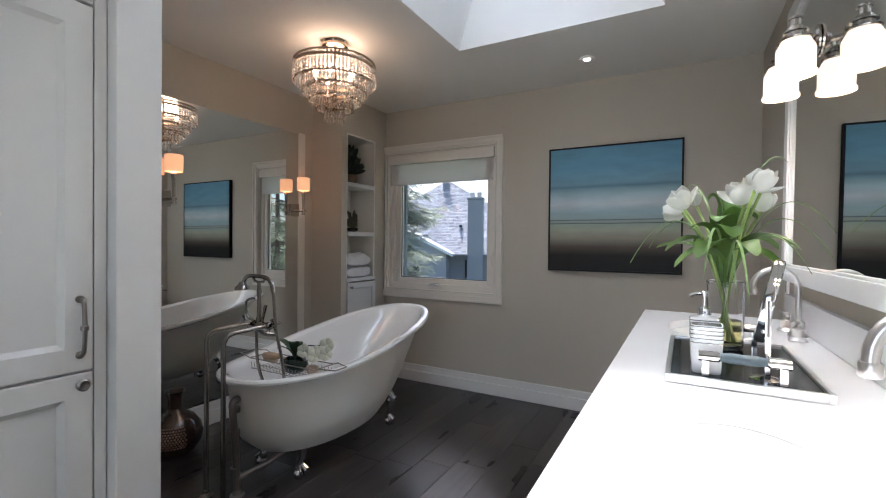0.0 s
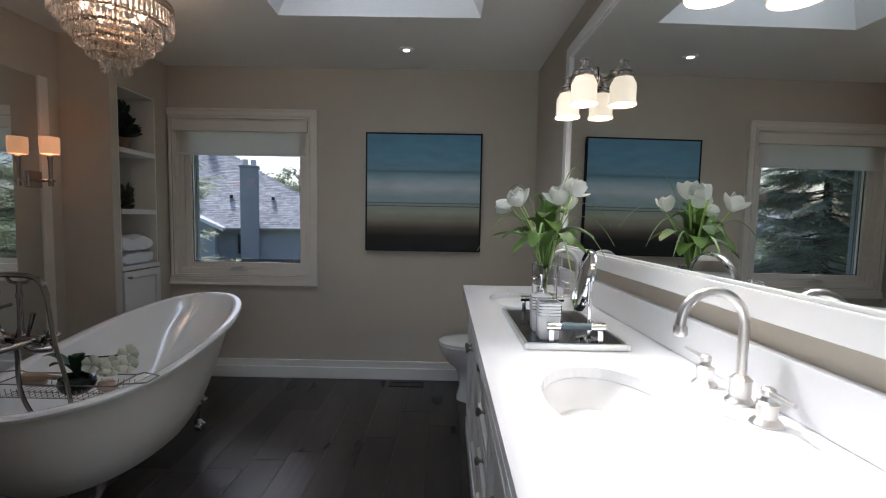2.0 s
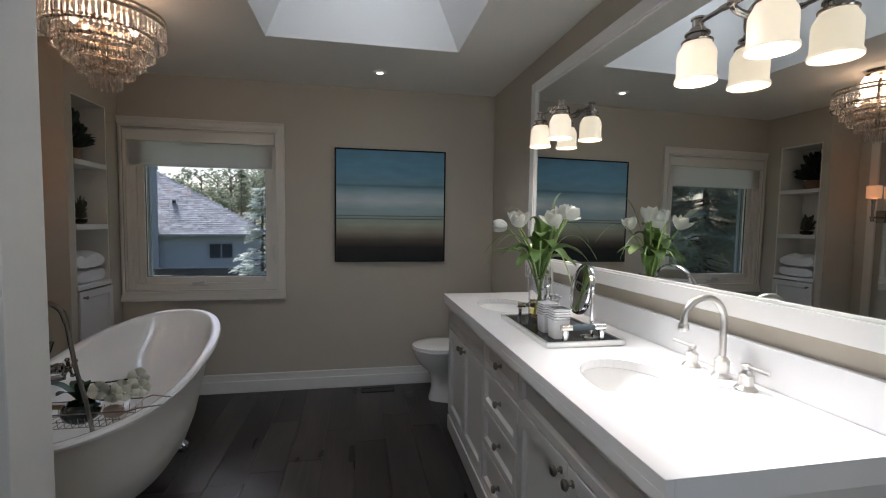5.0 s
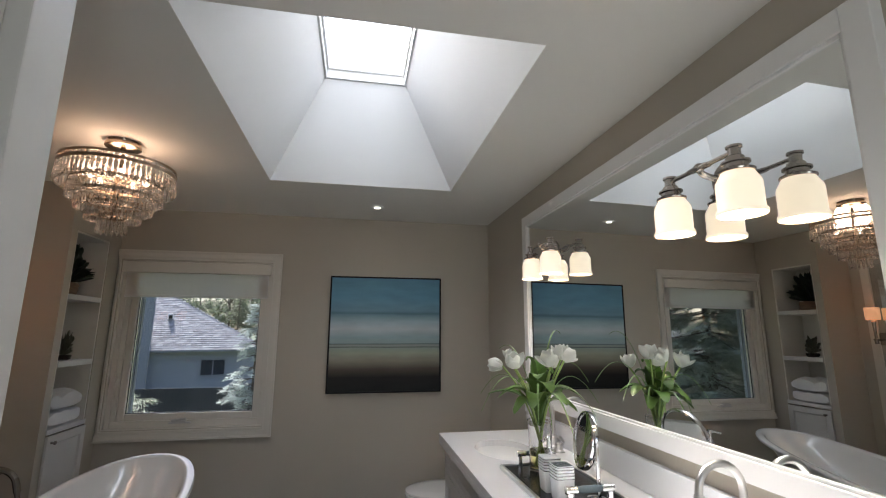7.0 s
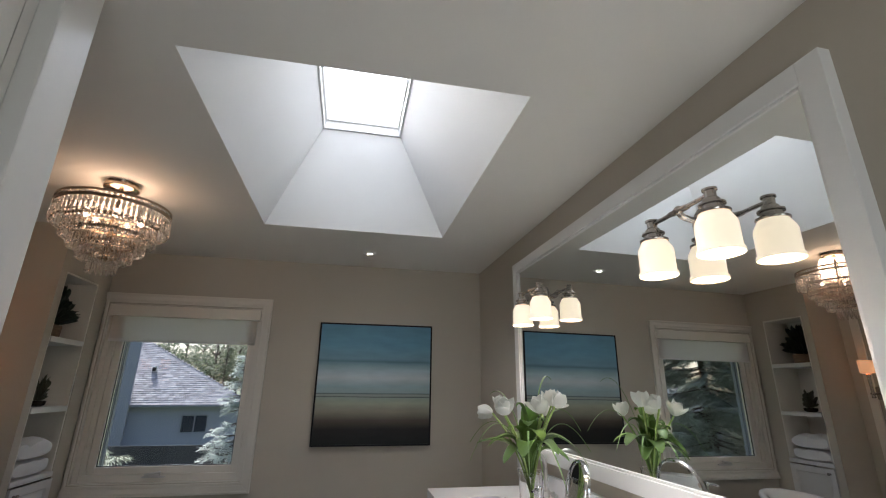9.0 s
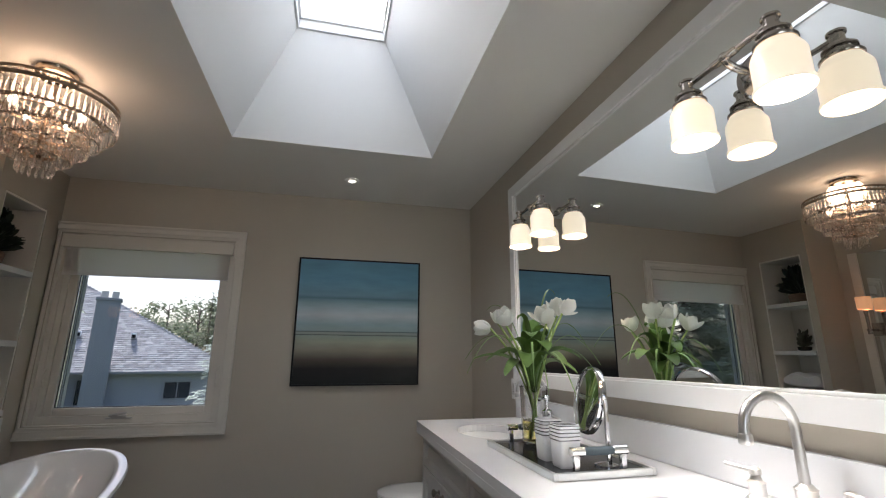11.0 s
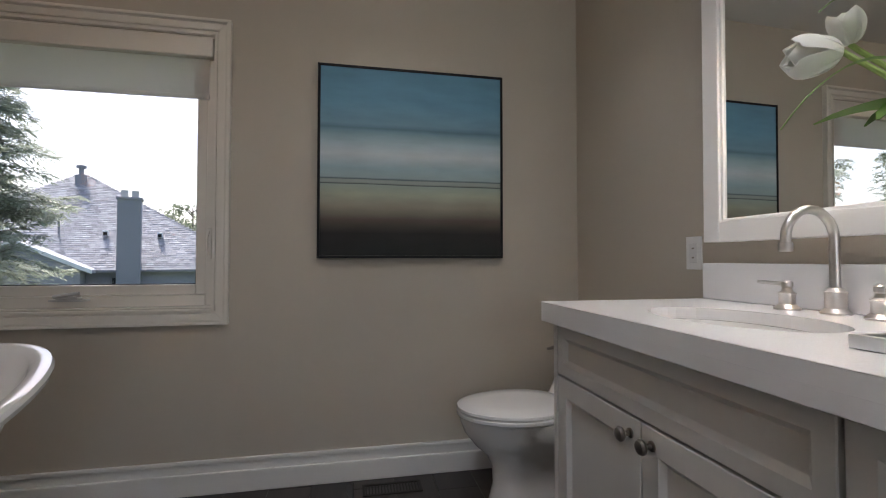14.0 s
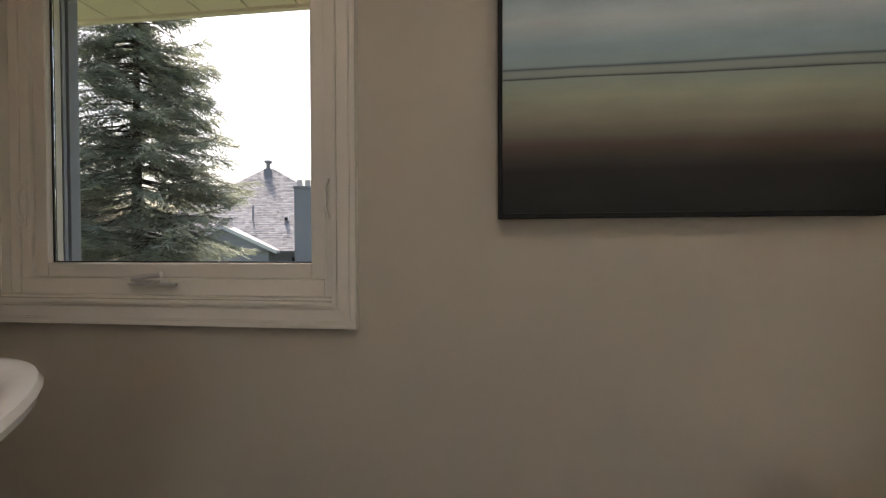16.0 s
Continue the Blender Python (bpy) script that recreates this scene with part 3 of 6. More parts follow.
def tap_set(yc):
    t = thing("basin_tap", (0.6, yc, CZT), "polished nickel gooseneck basin tap with two lever handles", "tap", "basin taps")
    x0 = TAPX
    bm = lathe([(0.030, 0), (0.030, 0.004), (0.024, 0.010), (0.021, 0.014), (0.021, 0.048), (0.023, 0.052), (0.018, 0.056), (0.0125, 0.062)], (x0, yc, CZT), 24)
    part("base", bm, M_NICKEL, t, smooth=True)
    pts = [(x0, yc, CZT + 0.055), (x0, yc, CZT + 0.12), (x0, yc, CZT + 0.165)]
    r = 0.069
    pts += [(x0 - r + r * math.cos(a), yc, CZT + 0.175 + r * math.sin(a)) for a in (math.pi * k / 14 for k in range(15))]
    pts += [(x0 - 2 * r, yc, CZT + 0.165)]
    bm = tube(pts, 0.0106, 14)
    lathe([(0.0125, 0.0), (0.0145, 0.003), (0.0145, 0.018), (0.0125, 0.022)], (x0 - 2 * r, yc, CZT + 0.146), 18, bm)
    part("spout", bm, M_NICKEL, t, smooth=True)
    for s in (-1, 1):
        y = yc + s * 0.104
        bm = lathe([(0.029, 0), (0.029, 0.004), (0.023, 0.010), (0.0185, 0.014), (0.0185, 0.038), (0.0205, 0.042), (0.013, 0.047), (0.010, 0.056), (0.013, 0.060), (0.013, 0.070), (0.008, 0.074)], (0.605, y, CZT), 22)
        h = part("handle", bm, M_NICKEL, t, smooth=True)
        bm = tube([(0.605, y, CZT + 0.065), (0.603, y + s * 0.02, CZT + 0.066), (0.598, y + s * 0.076, CZT + 0.068)], 0.005, 10, radii=[0.007, 0.0055, 0.0045])
        part("lever", bm, M_NICKEL, h, smooth=True)


tap_set(SINKS[0][0] - 0.004)
tap_set(SINKS[1][0] + 0.0)


# ---- vanity lights ----
def vanity_light(yc):
    t = thing("vanity_light", (XR - 0.01, yc, 2.0), "nickel two-arm wall light with lit opal glass shades", "wall light", "vanity lights")
    xs, xg = 0.571, wall_x(yc, XW - 0.025)
    m = Matrix.Rotation(radians(-90), 4, "Y")
    part("backplate", lathe([(0.056, 0), (0.056, 0.006), (0.048, 0.012), (0.030, 0.017), (0.024, 0.03), (0.018, 0.032)], (xg, yc, 1.958), 32, m=m), M_FITTING, t, smooth=True)
    bm = tube(arc((xg - 0.025, yc, 1.958), (xs, yc, 1.958), (xs, yc, 1.988), 8), 0.010, 12)
    ball((xs, yc, 1.988), 0.015, bm)
    part("arm", bm, M_FITTING, t, smooth=True)
    bm = box(xs - 0.008, xs + 0.008, yc - 0.136, yc + 0.136, 1.982, 1.991, 0.003)
    box(xs - 0.012, xs + 0.012, yc - 0.04, yc + 0.04, 1.980, 1.993, 0.006, bm)
    part("crossbar", bm, M_FITTING, t, smooth=True)
    for s in (-1, 1):
        y = yc + s * 0.130
        bm = lathe([(0.043, 1.924), (0.045, 1.927), (0.045, 1.931), (0.036, 1.935), (0.029, 1.938), (0.029, 1.949), (0.036, 1.951), (0.036, 1.956), (0.026, 1.959), (0.022, 1.970), (0.016, 1.974), (0.016, 1.994), (0.0205, 1.996), (0.0205, 2.002), (0.012, 2.005)], (xs, y, 0), 26)
        part("holder", bm, M_FITTING, t, smooth=True)
        prof = [(0.059, 1.806), (0.0605, 1.810), (0.0600, 1.816), (0.0555, 1.823), (0.0555, 1.890), (0.0535, 1.899), (0.041, 1.922), (0.039, 1.926), (0.037, 1.922), (0.050, 1.898), (0.0525, 1.888), (0.0525, 1.822), (0.057, 1.811)]
        part("shade", lathe(prof, (xs, y, 0), 36, cap0=False, cap1=False), M_SHADE, t, "lit creamy opal glass shade", smooth=True)
        part("bulb", ball((xs, y, 1.886), 0.022, sz=1.3), M_VBULB, t, smooth=True)


vanity_light(1.072)
vanity_light(2.285)

# ---- art ----
art = thing("painting", (-0.2, YB, 1.03), "square abstract seascape in blue, cream and black bands", "painting")
AX0, AX1, AZ0, AZ1 = -0.655, 0.240, 1.036, 1.944
bm = box(AX0, AX0 + 0.012, YB - 0.040, YB - 0.002, AZ0, AZ1, 0.002)
box(AX1 - 0.012, AX1, YB - 0.040, YB - 0.002, AZ0, AZ1, 0.002, bm)
box(AX0 + 0.012, AX1 - 0.012, YB - 0.040, YB - 0.002, AZ0, AZ0 + 0.012, 0.002, bm)
box(AX0 + 0.012, AX1 - 0.012, YB - 0.040, YB - 0.002, AZ1 - 0.012, AZ1, 0.002, bm)
part("frame", bm, material("black_lacquer_frame", (0.012, 0.012, 0.013), 0.55, vary=0.1, spec=0.2), art, "thin black frame")


def seascape():
    mat = bpy.data.materials.new("painted_seascape")
    mat.use_nodes = True
    n, l = mat.node_tree.nodes, mat.node_tree.links
    b = n["Principled BSDF"]
    b.inputs["Roughness"].default_value = 0.6
    b.inputs["Specular IOR Level"].default_value = 0.25
    co, sep = n.new("ShaderNodeTexCoord"), n.new("ShaderNodeSeparateXYZ")
    l.new(co.outputs["Object"], sep.inputs["Vector"])
    ns = n.new("ShaderNodeTexNoise")
    mp = n.new("ShaderNodeMapping")
    mp.inputs["Scale"].default_value = (3.0, 1, 26)
    l.new(co.outputs["Object"], mp.inputs["Vector"])
    l.new(mp.outputs["Vector"], ns.inputs["Vector"])
    ns.inputs["Scale"].default_value, ns.inputs["Detail"].default_value = 1.2, 6
    ad = n.new("ShaderNodeMath")
    ad.operation = "MULTIPLY_ADD"
    ad.inputs[1].default_value = 0.009
    l.new(ns.outputs["Fac"], ad.inputs[0])
    l.new(sep.outputs["Z"], ad.inputs[2])
    rg = n.new("ShaderNodeMapRange")
    rg.inputs["From Min"].default_value, rg.inputs["From Max"].default_value = AZ0 + 0.0045, AZ1 + 0.0045
    l.new(ad.outputs[0], rg.inputs["Value"])
    ramp = n.new("ShaderNodeValToRGB")
    l.new(rg.outputs["Result"], ramp.inputs["Fac"])
    stops = ((0.0, (0.012, 0.013, 0.013)), (0.13, (0.016, 0.015, 0.014)), (0.20, (0.07, 0.055, 0.045)), (0.26, (0.17, 0.16, 0.125)), (0.33, (0.24, 0.25, 0.19)), (0.379, (0.21, 0.25, 0.22)), (0.383, (0.035, 0.042, 0.046)), (0.388, (0.20, 0.23, 0.21)),
             (0.405, (0.21, 0.24, 0.22)), (0.410, (0.06, 0.085, 0.095)), (0.417, (0.21, 0.27, 0.28)), (0.47, (0.22, 0.30, 0.33)), (0.54, (0.36, 0.40, 0.41)), (0.60, (0.27, 0.35, 0.38)), (0.66, (0.13, 0.215, 0.26)), (0.675, (0.085, 0.155, 0.19)), (0.70, (0.125, 0.22, 0.28)), (0.82, (0.10, 0.215, 0.30)), (1.0, (0.085, 0.19, 0.275)))
    els = ramp.color_ramp.elements
    for k, (p, c) in enumerate(stops):
        e = els[k] if k < 2 else els.new(p)
        e.position, e.color = p, (*c, 1)
    br = n.new("ShaderNodeTexNoise")
    br.inputs["Scale"].default_value, br.inputs["Detail"].default_value = 2.2, 8
    mp2 = n.new("ShaderNodeMapping")
    mp2.inputs["Scale"].default_value = (2.2, 1, 9)
    l.new(co.outputs["Object"], mp2.inputs["Vector"])
    l.new(mp2.outputs["Vector"], br.inputs["Vector"])
    r2 = n.new("ShaderNodeMapRange")
    r2.inputs["To Min"].default_value, r2.inputs["To Max"].default_value = 1.18, 1.78
    l.new(br.outputs["Fac"], r2.inputs["Value"])
    sc = n.new("ShaderNodeVectorMath")
    sc.operation = "SCALE"
    l.new(ramp.outputs["Color"], sc.inputs[0])
    l.new(r2.outputs["Result"], sc.inputs["Scale"])
    l.new(sc.outputs["Vector"], b.inputs["Base Color"])
    bp = n.new("ShaderNodeBump")
    bp.inputs["Strength"].default_value, bp.inputs["Distance"].default_value = 0.25, 0.001
    l.new(br.outputs["Fac"], bp.inputs["Height"])
    l.new(bp.outputs["Normal"], b.inputs["Normal"])
    return mat


part("canvas", box(AX0 + 0.0125, AX1 - 0.0125, YB - 0.037, YB - 0.004, AZ0 + 0.0125, AZ1 - 0.0125), seascape(), art, "painted canvas")

# ---- ceiling downlights ----
# the third is unseen: an added fill behind the view for the linen cabinet
for x, y, power in ((-0.318, 3.225, 0.8), (-0.27, 0.80, 2.0), (-0.27, -0.70, 3.0)):
    d = thing("downlight", (x, y, ZC), "small white recessed ceiling downlight, lit", "downlight", "ceiling downlights")
    bm = lathe([(0.0205, ZC - 0.002), (0.026, ZC - 0.009), (0.034, ZC - 0.005), (0.044, ZC - 0.006), (0.048, ZC - 0.0005)], (x, y, 0), 32, cap0=False, cap1=False)
    part("trim_ring", bm, M_FRAME, d, smooth=True)
    part("lens", lathe([(0.019, ZC - 0.006), (0.0205, ZC - 0.002)], (x, y, 0), 28), M_SPOT, d, "glowing lens")
    lamp("downlight_beam", "SPOT", look((x, y, ZC - 0.012), (x, y, 0)), power, (1.0, 0.90, 0.78), radius=0.025, cone=110)

# ---- clawfoot slipper tub ----
TX, TY0, TY1, TW = -1.624, 1.60, 3.20, 0.379
tub = thing("bathtub", (TX, 2.43, 0), "white enamelled clawfoot slipper bathtub on chrome feet", "bathtub")


def rim_z(y):
    k = min(1, max(0, (y - 1.95) / (TY1 - 1.95)))
    return 0.568 + 0.197 * k ** 1.25 * (1.0 - 0.10 * k * k)


def tub_ring(f, dy0, dy1, dw, dz, n=64, flat=None):
    """f: 1 at the rim, 0 at the bottom; dy0, dy1, dw pull the two ends and the sides in."""
    out = []
    y0, y1, w = TY0 + dy0, TY1 - dy1, TW - dw
    cyy, a = (y0 + y1) / 2, (y1 - y0) / 2
    for i in range(n):
        c, s = math.cos(2 * math.pi * i / n), math.sin(2 * math.pi * i / n)
        e = 2 / 2.25
        x = TX + w * math.copysign(abs(c) ** e, c)
        y = cyy + a * math.copysign(abs(s) ** e, s)
        yr = TY0 + (y - y0) / (y1 - y0) * (TY1 - TY0)
        z = 0.185 + (rim_z(yr) - 0.185) * f + dz if flat is None else flat
        out.append((x, y, z))
    return out


outer = [tub_ring(0, 0.34, 0.68, 0.22, 0, flat=0.150), tub_ring(0.0, 0.19, 0.57, 0.125, -0.012), tub_ring(0.10, 0.135, 0.49, 0.088, 0), tub_ring(0.28, 0.10, 0.39, 0.064, 0), tub_ring(0.55, 0.076, 0.265, 0.052, 0), tub_ring(0.80, 0.062, 0.15, 0.047, 0), tub_ring(0.93, 0.058, 0.075, 0.046, 0)]
part("shell", rings(outer, None, True, False), M_TUBOUT, tub, "painted cast iron outer shell", smooth=True)
inner = [tub_ring(0.93, 0.058, 0.075, 0.046, -0.002), tub_ring(0.955, 0.02, 0.03, 0.018, 0), tub_ring(0.97, 0.002, 0.004, 0.002, 0), tub_ring(0.99, 0.0, 0.0, 0.0, 0.004), tub_ring(1.0, 0.006, 0.008, 0.006, 0.010), tub_ring(1.0, 0.022, 0.024, 0.022, 0.013), tub_ring(1.0, 0.042, 0.046, 0.042, 0.009), tub_ring(0.99, 0.058, 0.064, 0.056, 0),
         tub_ring(0.88, 0.078, 0.105, 0.064, 0), tub_ring(0.65, 0.10, 0.25, 0.076, 0), tub_ring(0.40, 0.135, 0.38, 0.092, 0), tub_ring(0.20, 0.185, 0.48, 0.115, 0), tub_ring(0.10, 0.26, 0.56, 0.16, 0), tub_ring(0.07, 0.42, 0.68, 0.25, 0)]
part("basin", rings(inner, None, False, True), M_ENAMEL, tub, "glossy white enamel rim and basin", smooth=True)
for sx in (-1, 1):
    for fy, sy in ((1.925, -1), (2.70, 1)):
        x, y = TX + sx * 0.125, fy
        pts = [(x - sx * 0.005, y - sy * 0.02, 0.250), (x + sx * 0.035, y, 0.185), (x + sx * 0.030, y, 0.125), (x + sx * 0.008, y + sy * 0.004, 0.075), (x + sx * 0.014, y + sy * 0.008, 0.035)]
        bm = tube(smoothed(pts, 5), 0.03, 12, radii=[0.040 - 0.020 * math.sin(min(1, k / 16) * math.pi / 2) for k in range(21)])
        ball((x + sx * 0.018, y + sy * 0.01, 0.030), 0.030, bm, 1.0, 14, 10)
        for a in (-0.7, 0, 0.7):
            tube([(x + sx * 0.008, y, 0.085), (x + sx * (0.018 + 0.034 * math.cos(a)), y + 0.036 * math.sin(a), 0.050), (x + sx * (0.018 + 0.036 * math.cos(a)), y + 0.036 * math.sin(a), 0.010)], 0.008, 8, bm, radii=[0.011, 0.009, 0.004])
        for k in range(4):
            ball((x + sx * 0.045, y + 0.022 * (k - 1.5), 0.20 - 0.012 * abs(k - 1.5)), 0.012, bm, 1.4, 8, 6)
        part("foot", bm, M_CHROME, tub, "chrome ball-and-claw foot", smooth=True)
# waste and overflow at the foot end
bm = tube(smoothed([(TX + 0.0, TY0 + 0.075, 0.47), (TX + 0.0, TY0 + 0.035, 0.46), (TX + 0.0, TY0 + 0.035, 0.40), (TX + 0.0, TY0 + 0.05, 0.22), (TX + 0.0, TY0 + 0.06, 0.012)], 6), 0.017, 12)
lathe([(0.034, 0.0), (0.034, 0.006), (0.024, 0.012), (0.018, 0.03)], (TX, TY0 + 0.06, 0.001), 20, bm)
for z in (0.30, 0.12, 0.41):
    lathe([(0.023, z), (0.024, z + 0.012), (0.023, z + 0.024)], (TX, TY0 + 0.046, 0), 16, bm)
tube([(TX, TY0 + 0.056, 0.085), (TX + 0.05, TY0 + 0.20, 0.115), (TX + 0.05, TY0 + 0.36, 0.150)], 0.015, 12, bm)
part("waste_pipe", bm, M_DARKNICK, tub, "nickel waste and overflow pipe", smooth=True)

# ---- freestanding tub filler ----
filler = thing("tub_filler", (-1.70, 1.59, 0), "freestanding nickel tub filler with a hand shower", "tub filler")
BX, BY, BZ = -1.60, 1.76, 0.815
for rx, ry, sx in ((-1.745, 1.580, -1), (-1.590, 1.560, 1)):
    ex, ey = BX + sx * 0.062, BY - 0.015
    d = Vector((ex - rx, ey - ry, 0)).normalized()
    top = Vector((rx, ry, BZ - 0.012))
    pts = [Vector((rx, ry, 0.0)), Vector((rx, ry, 0.40)), Vector((rx, ry, BZ - 0.07))] + arc((rx, ry, BZ - 0.07), tuple(top), tuple(top + d * 0.07), 8) + [Vector((ex, ey, BZ))]
    bm = tube(pts, 0.0115, 12)
    lathe([(0.032, 0.0), (0.032, 0.006), (0.022, 0.012), (0.017, 0.022), (0.017, 0.036), (0.012, 0.04)], (rx, ry, 0), 20, bm)
    part("riser", bm, M_FILLER, filler, smooth=True)
mx = Matrix.Rotation(radians(90), 4, "Y")
bm = lathe([(0.014, -0.085), (0.019, -0.08), (0.019, -0.06), (0.013, -0.052), (0.016, -0.03), (0.022, -0.02), (0.022, 0.02), (0.016, 0.03), (0.013, 0.052), (0.019, 0.06), (0.019, 0.08), (0.014, 0.085)], (BX, BY, BZ), 16, m=mx)
lathe([(0.017, 0.0), (0.015, 0.03), (0.010, 0.045), (0.009, 0.15), (0.013, 0.165), (0.009, 0.18), (0.009, 0.215)], (BX, BY, BZ), 16, bm)
tube(arc((BX, BY, BZ - 0.015), (BX, BY + 0.015, BZ - 0.06), (BX + 0.045, BY + 0.075, BZ - 0.055), 8), 0.012, 12, bm)
part("body", bm, M_FILLER, filler, smooth=True)
for s in (-1, 1):
    bm = None
    c = Vector((BX + s * 0.10, BY + 0.004, BZ))
    for k in range(4):
        a = k * math.pi / 2 + 0.4
        bm = tube([c, c + Vector((0.004 * s, 0.034 * math.cos(a), 0.034 * math.sin(a)))], 0.006, 8, bm, radii=[0.007, 0.005])
        ball(tuple(c + Vector((0.004 * s, 0.036 * math.cos(a), 0.036 * math.sin(a)))), 0.008, bm, 1, 8, 6)
    ball(tuple(c), 0.012, bm, 1, 10, 8)
    part("cross_handle", bm, M_FILLER, filler, smooth=True)
bm = tube([(BX + 0.03, BY - 0.005, BZ + 0.015), (BX + 0.055, BY - 0.005, BZ + 0.10)], 0.006, 8, radii=[0.006, 0.009])
part("diverter_lever", bm, M_FILLER, filler, smooth=True)
CZ = BZ + 0.215
bm = tube([(BX - 0.045, BY, CZ + 0.016), (BX - 0.03, BY, CZ), (BX, BY, CZ - 0.004), (BX + 0.03, BY, CZ), (BX + 0.045, BY, CZ + 0.016)], 0.006, 8)
part("cradle", bm, M_FILLER, filler, smooth=True)
bm = tube(smoothed([(BX - 0.095, BY - 0.02, CZ - 0.01), (BX - 0.075, BY - 0.01, CZ + 0.022), (BX - 0.02, BY, CZ + 0.026), (BX + 0.05, BY, CZ + 0.020), (BX + 0.085, BY, CZ - 0.004), (BX + 0.10, BY, CZ - 0.05)], 6), 0.010, 10)
lathe([(0.036, 0), (0.038, 0.004), (0.034, 0.014), (0.022, 0.026), (0.012, 0.04)], (BX - 0.098, BY - 0.022, CZ - 0.045), 20, bm)
part("hand_shower", bm, M_FILLER, filler, smooth=True)
bm = tube(smoothed([(BX + 0.10, BY, CZ - 0.045), (BX + 0.118, BY - 0.005, CZ - 0.15), (BX + 0.135, BY - 0.01, BZ - 0.02), (BX + 0.155, BY + 0.005, BZ - 0.15), (BX + 0.165, BY + 0.02, 0.50), (BX + 0.12, BY + 0.06, 0.40), (BX + 0.02, BY + 0.05, 0.46), (BX - 0.03, BY + 0.02, 0.60), (BX - 0.02, BY, BZ - 0.02)], 8), 0.0075, 10)
part("hose", bm, M_FILLER, filler, "flexible metal hose", smooth=True)
bm = tube(smoothed([(BX - 0.012, BY - 0.02, BZ + 0.02), (BX - 0.05, BY - 0.03, BZ + 0.05), (BX - 0.055, BY - 0.03, BZ + 0.115), (BX - 0.02, BY - 0.01, BZ + 0.135)], 6), 0.0065, 8)
part("support_loop", bm, M_FILLER, filler, smooth=True)

# ---- bath caddy with an orchid pot, brush and soap ----
CY, CZ0 = 1.985, 0.582
caddy = thing("bath_caddy", (TX, CY, CZ0 - 0.06), "wire bath caddy laid across the tub rim", "bath caddy")
bm = None
x0, x1 = TX - 0.245, TX + 0.245
for y in (CY - 0.07, CY + 0.07):
    bm = tube([(TX - 0.36, y * 0.6 + CY * 0.4, CZ0 + 0.006), (x0 - 0.03, y, CZ0 + 0.008), (x0, y, CZ0 - 0.002), (x1, y, CZ0 - 0.002), (x1 + 0.03, y, CZ0 + 0.008), (TX + 0.36, y * 0.6 + CY * 0.4, CZ0 + 0.006)], 0.0032, 6, bm)
for s in (-1, 1):
    tube([(TX + s * 0.36, CY - 0.042, CZ0 + 0.006), (TX + s * 0.36, CY + 0.042, CZ0 + 0.006)], 0.0032, 6, bm)
    tube([(x0 if s < 0 else x1, CY - 0.07, CZ0 - 0.002), (x0 if s < 0 else x1, CY + 0.07, CZ0 - 0.002)], 0.0032, 6, bm)
part("rim_wire", bm, M_DARKNICK, caddy, smooth=True)
me = mesh_of("wire", tube([(0, -0.07, 0.058), (0, -0.062, 0.02), (0, 0.062, 0.02), (0, 0.07, 0.058)], 0.0016, 5), M_DARKNICK)
for k in range(20):
    w = new("wire", me)
    w.parent = caddy
    w.matrix_basis = pose(x0 + (x1 - x0) * (k + 0.5) / 20 - TX, 0, -0.02)
me = mesh_of("wire", tube([(x0 - TX, 0, 0), (x1 - TX, 0, 0)], 0.0018, 5), M_DARKNICK)
for y in (-0.062, 0.0, 0.062):
    w = new("wire", me)
    w.parent = caddy
    w.matrix_basis = pose(0, y, -0.001)

M_DKGREEN = leaf("dark_glossy_leaf", (0.022, 0.055, 0.02))
M_GREEN = leaf("tulip_leaf", (0.13, 0.24, 0.04))
M_STEM = leaf("tulip_stem", (0.32, 0.44, 0.13))
M_PETAL = material("white_petal", (0.90, 0.90, 0.86), 0.45, vary=0.06, scale=20, grain=120)
translucent(M_PETAL, (0.85, 0.86, 0.78, 1), 0.35)
M_POT = material("dark_green_pot", (0.02, 0.035, 0.028), 0.12, vary=0.3, scale=18, coat=0.6)
M_ORCHID = material("cream_petal", (0.74, 0.73, 0.62), 0.5, vary=0.12, scale=26, grain=120)
translucent(M_ORCHID, (0.74, 0.74, 0.62, 1), 0.45)
M_BRUSH = material("pale_beech", (0.42, 0.30, 0.19), 0.5, vary=0.15, scale=8, grain=90, stretch=(1, 6, 1))
M_SOAP = material("peach_soap", (0.66, 0.50, 0.40), 0.4, vary=0.05, scale=12)


def blade(base, mid, tip, w0, bm=None, n=9, cup=0.25, normal=(0, 0, 1), back=0.0012):
    """A long leaf, widest below the middle, folded along its spine, with a thin back."""
    pts = arc(base, mid, tip, n)
    own = bmesh.new()
    up = Vector(normal)
    rows = []
    for i, p in enumerate(pts):
        d = (pts[min(i + 1, n)] - pts[max(i - 1, 0)]).normalized()
        side = d.cross(up)
        side = side.normalized() if side.length > 1e-4 else Vector((1, 0, 0))
        nn = side.cross(d)
        t = i / n
        w = w0 * (0.16 + 0.84 * math.sin(math.pi * min(1, 0.03 + t * 0.93)) ** 0.9) * (1 if t < 0.97 else 0.25)
        rows.append([own.verts.new(q) for q in (p - side * w + nn * w * cup, p - nn * back, p + side * w + nn * w * cup, p + nn * back)])
    for a, b in zip(rows, rows[1:]):
        for k in range(4):
            own.faces.new((a[k], a[(k + 1) % 4], b[(k + 1) % 4], b[k]))
    own.faces.new(rows[0][::-1])
    own.faces.new(rows[-1])
    return join(bm, own)


